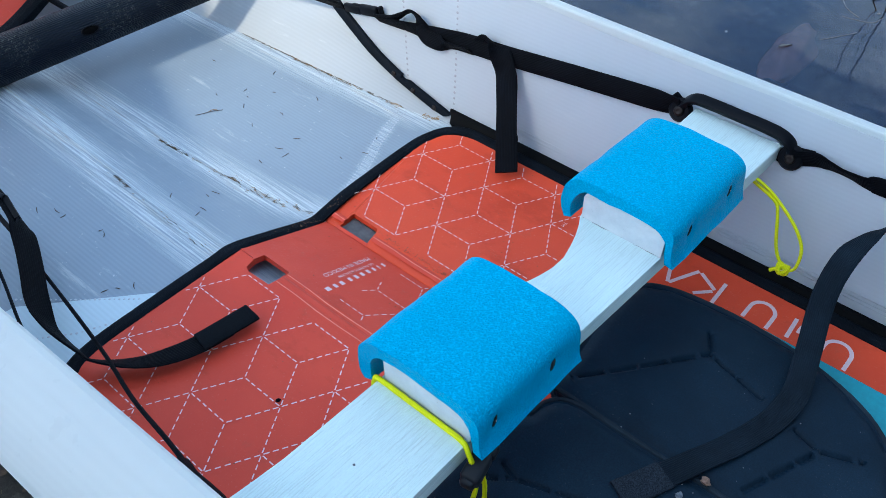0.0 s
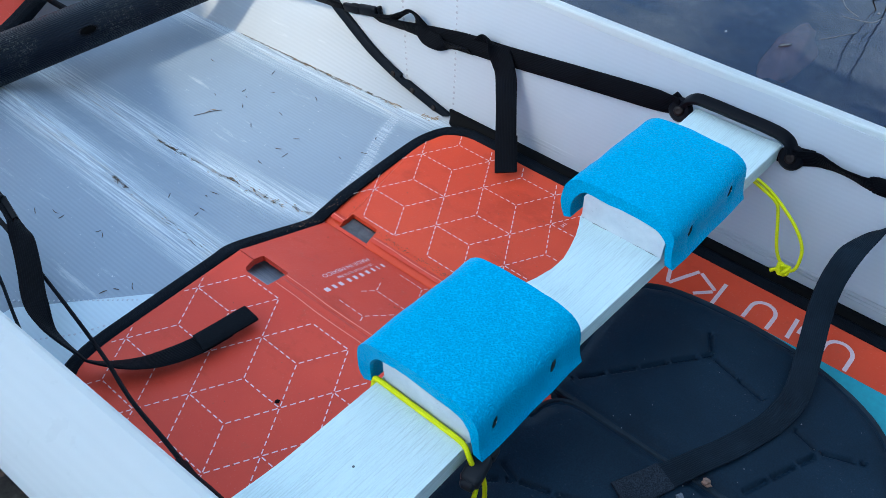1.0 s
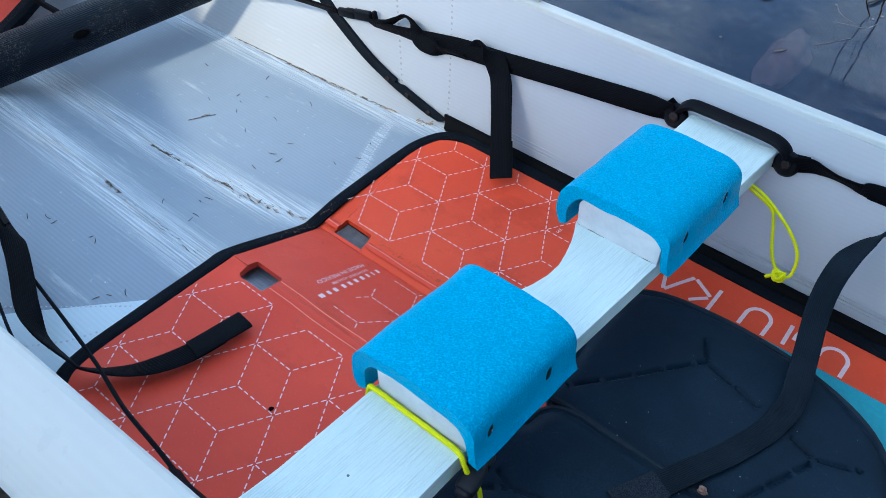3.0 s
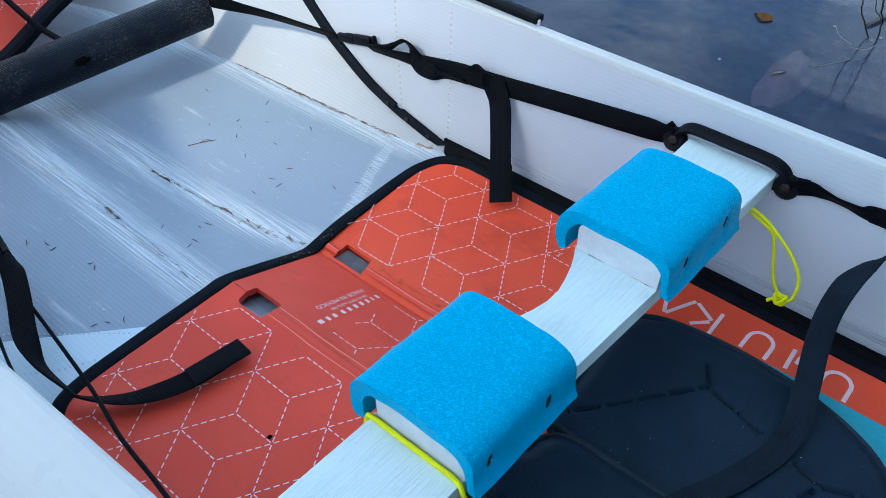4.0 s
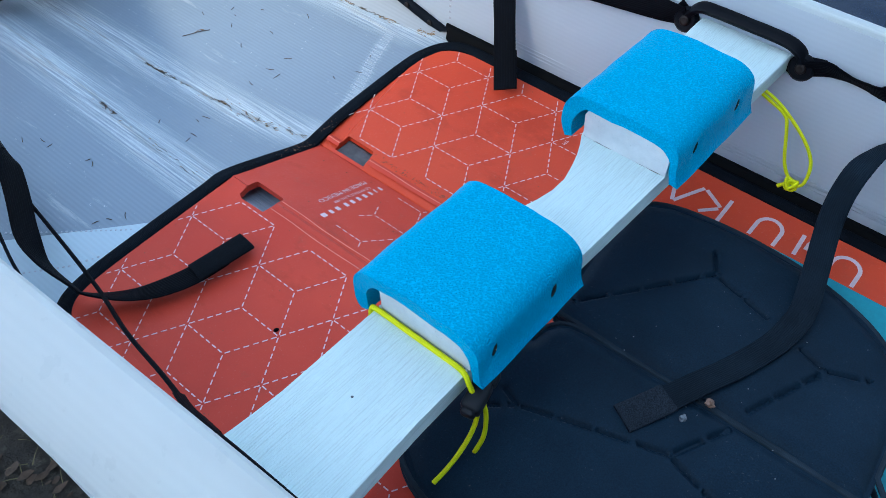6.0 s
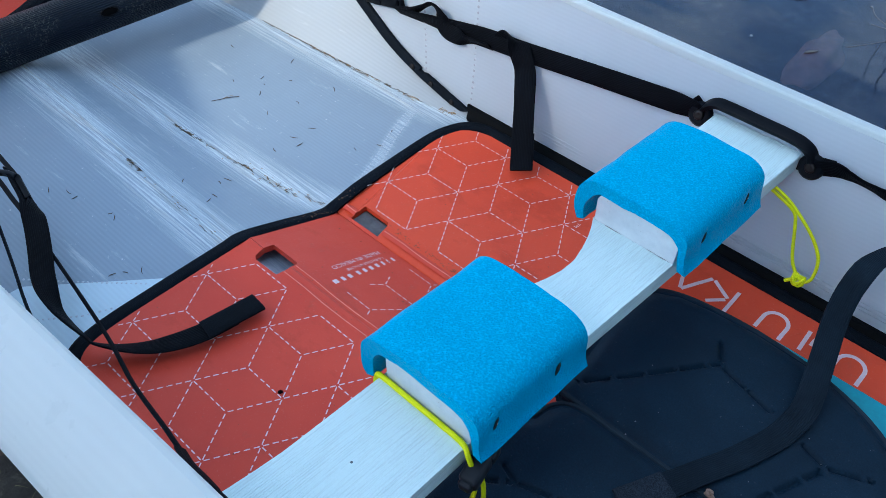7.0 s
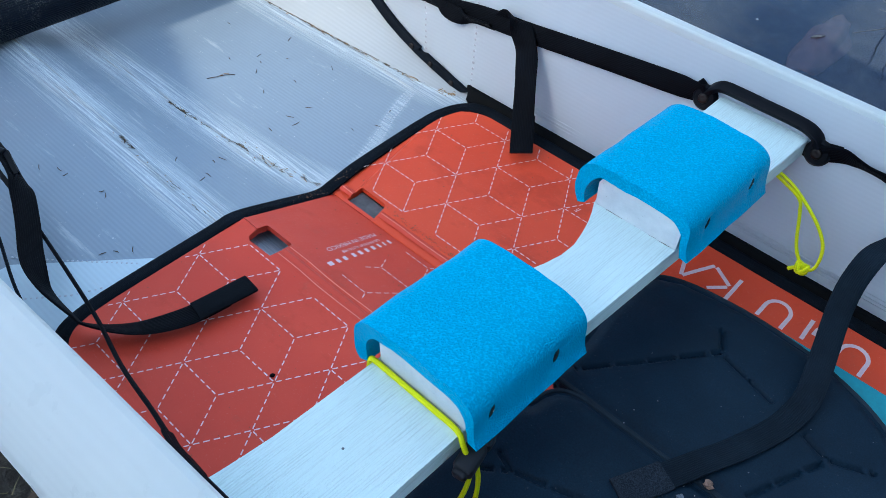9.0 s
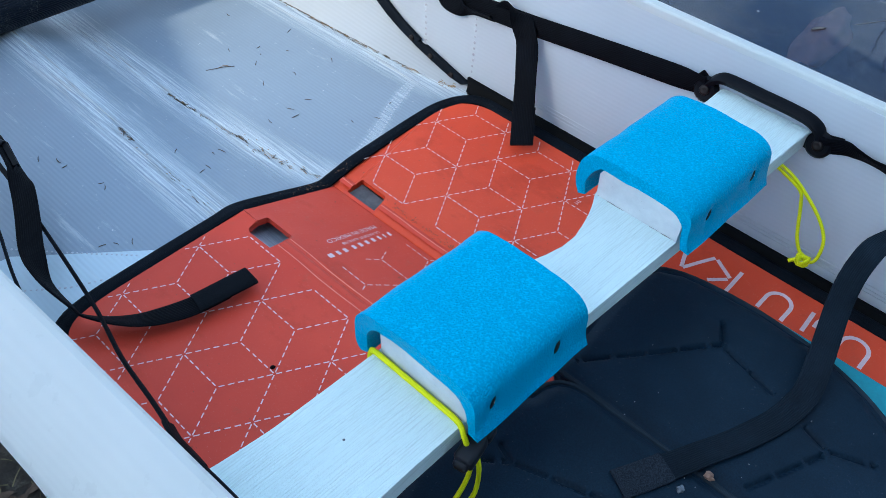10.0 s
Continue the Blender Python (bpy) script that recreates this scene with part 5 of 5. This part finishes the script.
def seat_half(outline, segs, parent):
    xs0, xs1 = min(p[0] for p in outline), max(p[0] for p in outline)
    ys0, ys1 = min(p[1] for p in outline), max(p[1] for p in outline)
    step = 0.036
    nx, ny = int((xs1 - xs0) / step) + 1, int((ys1 - ys0) / step) + 1
    bm = bmesh.new()
    grid = {}
    for i in range(nx + 1):
        for j in range(ny + 1):
            x, y = xs0 + i * step, ys0 + j * step
            if inside(x, y, outline):
                puff = 0.05 * noise.noise(Vector((x * 0.7, y * 0.7, 3)))
                roll = 0.16 * max(0.0, 1 - edge_gap(x, y, outline) / 0.34) ** 2
                grid[i, j] = bm.verts.new((x, y, seat_z(x) + 0.07 + puff - roll - groove(x, y, segs)))
    for (i, j), v in grid.items():
        q = [v, grid.get((i + 1, j)), grid.get((i + 1, j + 1)), grid.get((i, j + 1))]
        if all(q):
            bm.faces.new(q)
    half = part("cushion", bm, CLOTH, parent, "black padded cushion half")
    part("core", prism(outline, lambda x, y: seat_z(x) - 0.03, 0.42, 0.0), CLOTH, half, smooth=False)
    rim = catmull([(x, y, seat_z(x) - 0.05) for x, y in outline], 3, True)
    sides = []
    for i in range(len(rim)):
        t = rim[(i + 1) % len(rim)] - rim[i - 1]
        sides.append(Vector((t.y, -t.x, 0)))
    part("piping", sweep(rim, sides, round_profile(0.05, 8), True), PIPING, half, "black ribbed piping")
    low = [p - Vector((0, 0, 0.26)) for p in rim]
    part("piping", sweep(low, sides, round_profile(0.05, 8), True), PIPING, half)


seat_half(RIGHT_HALF, GROOVES_R, seat)
seat_half(LEFT_HALF, GROOVES_L, seat)

belt = thing("seat_strap", (5, -8, 0.3), "wide black nylon strap with a hook-and-loop end lying over the seat", "strap")
part("webbing", band([(1.98, -7.5, 0.57), (2.3, -7.65, 0.56), (2.75, -7.83, 0.51), (3.36, -8.07, 0.41), (4.2, -8.32, 0.29), (4.75, -8.4, 0.26), (5.1, -8.41, 0.3), (5.45, -8.34, 0.38), (6.12, -8.16, 0.52), (6.72, -7.99, 0.7), (7.19, -7.89, 0.85), (7.63, -7.85, 1.0), (8.05, -7.88, 1.2), (8.44, -8.0, 1.35), (8.78, -8.17, 1.5), (9.1, -8.4, 1.6)],
                     [Vector(v) for v in ((0.4, -0.9, 0), (0.4, -0.9, 0), (0.38, -0.9, 0), (0.35, -0.9, 0), (0.4, -0.9, 0), (0.5, -0.85, 0), (0.6, -0.75, 0), (0.68, -0.7, 0), (0.7, -0.7, 0), (0.65, -0.75, 0.0), (0.6, -0.8, 0.05), (0.5, -0.8, 0.15), (0.4, -0.75, 0.3), (0.3, -0.65, 0.5), (0.25, -0.5, 0.7), (0.2, -0.4, 0.8))], 0.46, 0.05), WEB_WORN, belt)
part("end_tab", band([(1.3, -7.18, 0.57), (1.66, -7.36, 0.58), (2.08, -7.55, 0.58)], [Vector((0.42, -0.9, 0))] * 3, 0.5, 0.09), HOOK_DUSTY, belt, "hook-and-loop strap end")


# ---- loose bits ----
def pebble(name, c, r, material, label, seed):
    bm = bmesh.new()
    bmesh.ops.create_icosphere(bm, subdivisions=2, radius=r)
    for v in bm.verts:
        v.co *= 1 + 0.75 * noise.noise(v.co / r * 1.5 + Vector((seed, 0, 0)))
        v.co.z *= 0.7
        v.co += Vector(c)
    tagged(part(name, bm, material, smooth=False), label, "pebble")


pebble("pebble", (2.42, -8.1, 0.54), 0.07, PEBBLE, "small brown pebble lying on the black seat", 1.0)
pebble("pebble", (1.93, -7.9, 0.53), 0.06, CLEAR, "small glassy grey pebble lying on the black seat", 4.0)
pebble("clod", (-0.80, -1.37, 0.03), 0.04, VOID, "black speck of dirt on the red board", 7.0)


def litter(spots, length, r, material, along=0.0):
    """Needles and bits of bark lying on the hull floor."""
    bm = bmesh.new()
    for x, y in spots:
        a = random.gauss(math.pi / 2 + 0.05, along) if along else random.uniform(0, math.pi)
        n = 3
        half = length * random.uniform(0.5, 1.2) / 2
        bend = random.uniform(-0.25, 0.25) * half
        z = hull_floor(x, y) + r
        prev = None
        for k in range(n + 1):
            t = 2 * k / n - 1
            p = Vector((x + math.cos(a) * half * t - math.sin(a) * bend * t * t, y + math.sin(a) * half * t + math.cos(a) * bend * t * t, z))
            w = r * (1 - 0.6 * abs(t))
            ring = [bm.verts.new(p + Vector((-math.sin(a) * w * math.cos(q), math.cos(a) * w * math.cos(q), w * math.sin(q)))) for q in (0, 2.1, 4.2)]
            if prev:
                for j in range(3):
                    bm.faces.new((prev[j], prev[(j + 1) % 3], ring[(j + 1) % 3], ring[j]))
            prev = ring
    return bm


rng = random.Random(4)
spots = [(5.88, 7.93), (5.71, 7.63), (5.37, 7.38), (6.96, 7.96), (6.89, 6.04), (5.81, 6.28), (5.33, 5.15), (4.68, 4.86), (4.09, 5.16), (4.75, 5.2), (5.23, 8.4), (6.33, 7.23), (4.95, 6.52), (6.05, 3.35), (6.68, 3.56), (5.52, 3.69), (6.26, 9.84)]
spots += [(-0.62, 6.49), (-0.61, 6.22), (-0.34, 5.16), (-0.34, 4.99), (-0.82, 3.18), (-1.07, 3.37), (-1.3, 3.52), (-0.89, 6.87), (2.45, 4.8), (2.21, 4.77), (1.76, 4.3), (1.49, 5.17), (1.5, 4.17), (0.9, 6.25), (0.87, 5.95), (3.3, 4.0)]
tagged(part("needle_litter", litter(spots, 0.2, 0.013, WOODBIT), WOODBIT), "brown needles and bark bits strewn on the white floor", "litter", kind="stuff")
def crease_dirt(name, patches, r, length, material, label):
    """Dirt packed into stretches of a crease: (table, from, to, pieces, spread)."""
    found = []
    for table, lo, hi, count, wide in patches:
        for _ in range(count):
            y = lo + (hi - lo) * rng.random()
            found.append((lerp_at(table, y) + rng.gauss(0, wide), y))
    tagged(part(name, litter(found, length, r, material, 0.22 if length < 0.3 else 0.03), material), label, "dirt", kind="stuff")


crease_dirt("dirt_crumbs", [(KEEL_R, 7.15, 7.9, 34, 0.016), (KEEL_R, 6.3, 7.0, 8, 0.016), (KEEL_R, 4.9, 5.6, 20, 0.03), (KEEL_R, 2.7, 4.6, 16, 0.06), (KEEL_L, 5.9, 6.5, 20, 0.010), (KEEL_L, 3.0, 5.0, 8, 0.03), (CHINE, 3.9, 10.5, 60, 0.016), (CHINE, 6.2, 7.6, 40, 0.02), (CHINE, 5.0, 5.2, 12, 0.02)], 0.009, 0.16, DIRT, "dark dirt caught in the floor creases")
# strips tight on CHINE draw its dark gap; the others are bark
crease_dirt("crease_strips", [(CHINE, 4.4, 10.6, 15, 0.006), (CHINE, 5.4, 8.8, 7, 0.05), (KEEL_R, 6.6, 7.4, 1, 0.02)], 0.009, 0.75, WOODBIT, "long brown strips in the floor creases, bark and dark gap line")
crease_dirt("bark_crumbs", [(CHINE, 2.85, 3.3, 36, 0.05), (CHINE, 4.0, 4.5, 22, 0.04), (CHINE, 5.5, 9.5, 40, 0.03), (KEEL_R, 2.7, 5.8, 40, 0.1), (KEEL_R, 6.5, 8.2, 12, 0.05), (KEEL_L, 2.6, 6.8, 14, 0.06)], 0.012, 0.07, BARKTAN, "tan bark crumbs lying along the floor creases")

specks = bmesh.new()
for _ in range(240):
    if rng.random() < 0.5:
        x, y = rng.gauss(4.05, 0.05), rng.uniform(-1.5, 0.95)
    else:
        x, y = rng.uniform(-2.8, 8.0), rng.uniform(-3.6, 2.1)
    bmesh.ops.create_icosphere(specks, subdivisions=1, radius=rng.uniform(0.004, 0.011), matrix=Matrix.Translation((x, y, board_z(x) + 0.012)) @ Matrix.Diagonal((rng.uniform(0.7, 1.8), rng.uniform(0.7, 1.8), 0.6, 1)))
tagged(part("dirt_specks", specks, SPECK), "fine dark dirt specks strewn over the red board", "dirt", kind="stuff")
crumb = bmesh.new()
for _ in range(80):
    x = rng.gauss(3.5, 0.55)
    y = 2.36 + 0.05 * max(0.0, x - 3.4) + rng.gauss(0, 0.06)
    bmesh.ops.create_icosphere(crumb, subdivisions=1, radius=rng.uniform(0.005, 0.015), matrix=Matrix.Translation((x, y, board_z(x) + 0.06)) @ Matrix.Diagonal((rng.uniform(0.7, 2.0), rng.uniform(0.7, 1.6), 0.6, 1)))
tagged(part("bark_crumbs", crumb, SPECK), "brown crumbs lying on the black board edge", "dirt", kind="stuff")
grit = bmesh.new()
for _ in range(36):
    x, y = rng.gauss(3.4, 1.2), rng.uniform(-9.8, -5.5)
    if 0 < x < 6.0:
        bmesh.ops.create_icosphere(grit, subdivisions=1, radius=rng.uniform(0.006, 0.013), matrix=Matrix.Translation((x, y, seat_z(x) + 0.06)))
tagged(part("sand_grains", grit, GRIT), "pale sand grains scattered on the black seat", "sand", kind="stuff")
part("nail_hole", disc((-1.75, -4.63, plank_z(-1.75) - 0.004), (0, 0, 1), 0.02, 0.008, 12), CLEAR, bench, "small dark nail hole")

fork = thing("floor_twig", (4.6, 7.9, -0.94), "thin dry forked twig lying on the white floor", "twig")
part("stem", rope([(4.24, 8.05, -0.93), (4.45, 7.93, -0.925), (4.65, 7.84, -0.925), (4.88, 7.67, -0.93)], 0.009, 4, m=6), WOODBIT, fork)
part("side_shoot", rope([(4.5, 7.9, -0.925), (4.68, 7.88, -0.915), (4.78, 7.8, -0.92)], 0.008, 4, m=6), BARKTAN, fork)

# ---- bank litter ----
GRASS = plain("dry_grass", (0.11, 0.10, 0.05), 0.8, 0.5, 300, 0.3)
LEAFMOULD = plain("leaf_mould", (0.055, 0.036, 0.024), 0.8, 0.5, 200, 0.4)
blades, mould = bmesh.new(), bmesh.new()
for _ in range(420):
    x, y = rng.uniform(-8.5, -4.62), rng.uniform(-4.5, 4.0)
    z = ground_z(x, y)
    a, h = rng.uniform(0, 2 * math.pi), rng.uniform(0.15, 0.5)
    d, w = Vector((math.cos(a), math.sin(a), 0)), Vector((-math.sin(a), math.cos(a), 0)) * 0.012
    base = Vector((x, y, z - 0.02))
    rows = [(base + d * h * 0.9 * t + Vector((0, 0, h * (0.5 * t - 0.35 * t * t))), w * (1 - 0.85 * t)) for t in (0, 0.35, 0.7, 1)]
    pairs = [(blades.verts.new(p - q), blades.verts.new(p + q)) for p, q in rows]
    for p, q in zip(pairs, pairs[1:]):
        blades.faces.new((p[0], p[1], q[1], q[0]))
for _ in range(260):
    x, y = rng.uniform(-8.5, -4.62), rng.uniform(-4.5, 4.0)
    a, r = rng.uniform(0, 2 * math.pi), rng.uniform(0.05, 0.14)
    mid = Vector((x, y, ground_z(x, y) + rng.uniform(0.0, 0.05)))
    ring = [mid + Vector((math.cos(a + k * 1.05) * r * (1.0 if k % 3 else 1.5), math.sin(a + k * 1.05) * r * 0.6, rng.uniform(-0.02, 0.05))) for k in range(6)]
    mould.faces.new([mould.verts.new(p) for p in ring])
tagged(part("bank_grass", blades, GRASS), "sparse dry grass on the dark bank beside the kayak", "grass", kind="stuff")
tagged(part("dead_leaves", mould, LEAFMOULD), "brown dead leaves on the dark bank", "leaves", kind="stuff")

# ---- lake ----
def blade(tip, end, wide, lift, material, label, full=0.8):
    """A small leaf, pointed at its tip, floating on the water."""
    tip, end = Vector(tip), Vector(end)
    d = end - tip
    side = Vector((-d.y, d.x, 0)).normalized()
    bm = bmesh.new()
    rows = []
    for k in range(11):
        t = k / 10
        w = wide * (math.sin(math.pi * t ** full) ** 0.8 if 0 < k < 10 else 0.02)
        p = tip + d * t
        rows.append([bm.verts.new(p + side * w * u + Vector((0, 0, WATER_Z + 0.015 + lift * (u * u + 0.3 * math.sin(5 * t))))) for u in (-1, -0.5, 0, 0.5, 1)])
    for a, b in zip(rows, rows[1:]):
        for k in range(4):
            bm.faces.new((a[k], a[k + 1], b[k + 1], b[k]))
    thicken(bm, 0.008)
    tagged(part("floating_leaf", bm, material), label, "leaf")


blade((22.2, -3.4, 0), (23.6, -3.85, 0), 0.07, 0.08, STRAW, "curled pale dry leaf floating on the lake")
blade((20.78, -0.31, 0), (20.7, -0.97, 0), 0.27, 0.05, BROWNLEAF, "dark brown pointed leaf floating on the lake", 1.7)
blade((17.75, -2.36, 0), (18.15, -2.62, 0), 0.05, 0.03, STRAW, "short pale splinter floating on the lake")


def straw(points, r, label):
    tagged(part("straw", rope([(x, y, WATER_Z + r * 0.6) for x, y in points], r, 4, m=6), STRAW), label, "straw")


straw([(18.9, -3.12), (19.4, -3.45), (20.0, -3.82)], 0.01, "thin pale grass stalk floating on the lake")
straw([(20.65, -3.1), (20.7, -3.5), (20.85, -3.95), (21.3, -4.1)], 0.009, "thin pale grass stalk floating on the lake")
straw([(21.65, -2.7), (21.2, -3.0), (20.9, -3.5)], 0.009, "thin pale grass stalk floating on the lake")
for x, y in ((17.57, -0.75), (21.65, -2.66), (21.85, -4.06), (21.5, -3.9)):
    bm = bmesh.new()
    bmesh.ops.create_icosphere(bm, subdivisions=1, radius=0.05, matrix=Matrix.Translation((x, y, WATER_Z + 0.01)) @ Matrix.Diagonal((1, 1, 0.5, 1)))
    tagged(part("seed", bm, STRAW), "small pale seed floating on the lake", "seed", "seeds on the water")

for pts, r in (([(21.64, -3.73, -1.6), (21.64, -3.73, -1.22), (21.56, -3.63, -0.94), (21.33, -3.57, -0.66), (21.2, -3.47, -0.37), (21.07, -3.39, -0.09), (20.82, -3.44, 0.19), (20.72, -3.41, 0.47), (20.33, -3.28, 0.75), (20.3, -2.98, 1.03)], 0.02),
               ([(21.83, -3.98, -1.6), (21.83, -3.98, -1.22), (21.9, -3.95, -0.94), (21.83, -3.93, -0.66), (21.64, -3.87, -0.37), (21.45, -3.88, -0.09), (21.26, -3.89, 0.19), (21.05, -3.83, 0.47), (20.98, -3.85, 0.75), (20.42, -4.03, 1.03)], 0.025),
               ([(21.83, -3.93, -0.7), (21.7, -3.85, -0.5), (21.65, -3.7, -0.3), (21.44, -3.68, -0.02), (21.23, -3.67, 0.26)], 0.014)):
    path = [Vector(p) + Vector((random.uniform(-0.025, 0.025), random.uniform(-0.025, 0.025), 0)) for p in catmull(pts, 3)]
    tagged(part("twig", rope(path, r, 2, m=6), BARK), "thin bare twig standing in the shallow water", "twig")
rockbm = bmesh.new()
bmesh.ops.create_icosphere(rockbm, subdivisions=4, radius=1)
for v in rockbm.verts:
    v.co *= 1 + 0.45 * noise.noise(v.co * 1.6 + Vector((3, 1, 0)))
    v.co = Vector((18.85 + v.co.x * 1.75 + 0.45 * v.co.y, -2.4 + v.co.y * 0.58 - 0.05 * v.co.x, -2.75 + v.co.z * 0.45))
tagged(part("stone", rockbm, ROCK), "reddish brown stone under the lake water", "stone")
pole = thing("paddle_shaft", (10.3, 1.8, 2.8), "black plastic bar resting outside the rim", "bar")
bar = part("shaft", sweep([Vector((9.9, 0.76, 2.91)), Vector((9.95, 2.5, 2.91)), Vector((10.08, 6, 2.88))], [Vector((1, 0, 0))] * 3, [(-0.12, -0.1), (-0.13, 0.07), (-0.1, 0.1), (0.1, 0.1), (0.13, 0.07), (0.13, -0.1)]), BLACK, pole)
part("end_clip", rounded_box((9.9, 0.73, 2.92), (0.27, 0.06, 0.18), None, 0.025), BLACK, bar)
part("end_tip", rounded_box((9.83, 0.7, 2.86), (0.1, 0.07, 0.16), None, 0.03), SEAMED, bar, "small white end fitting")
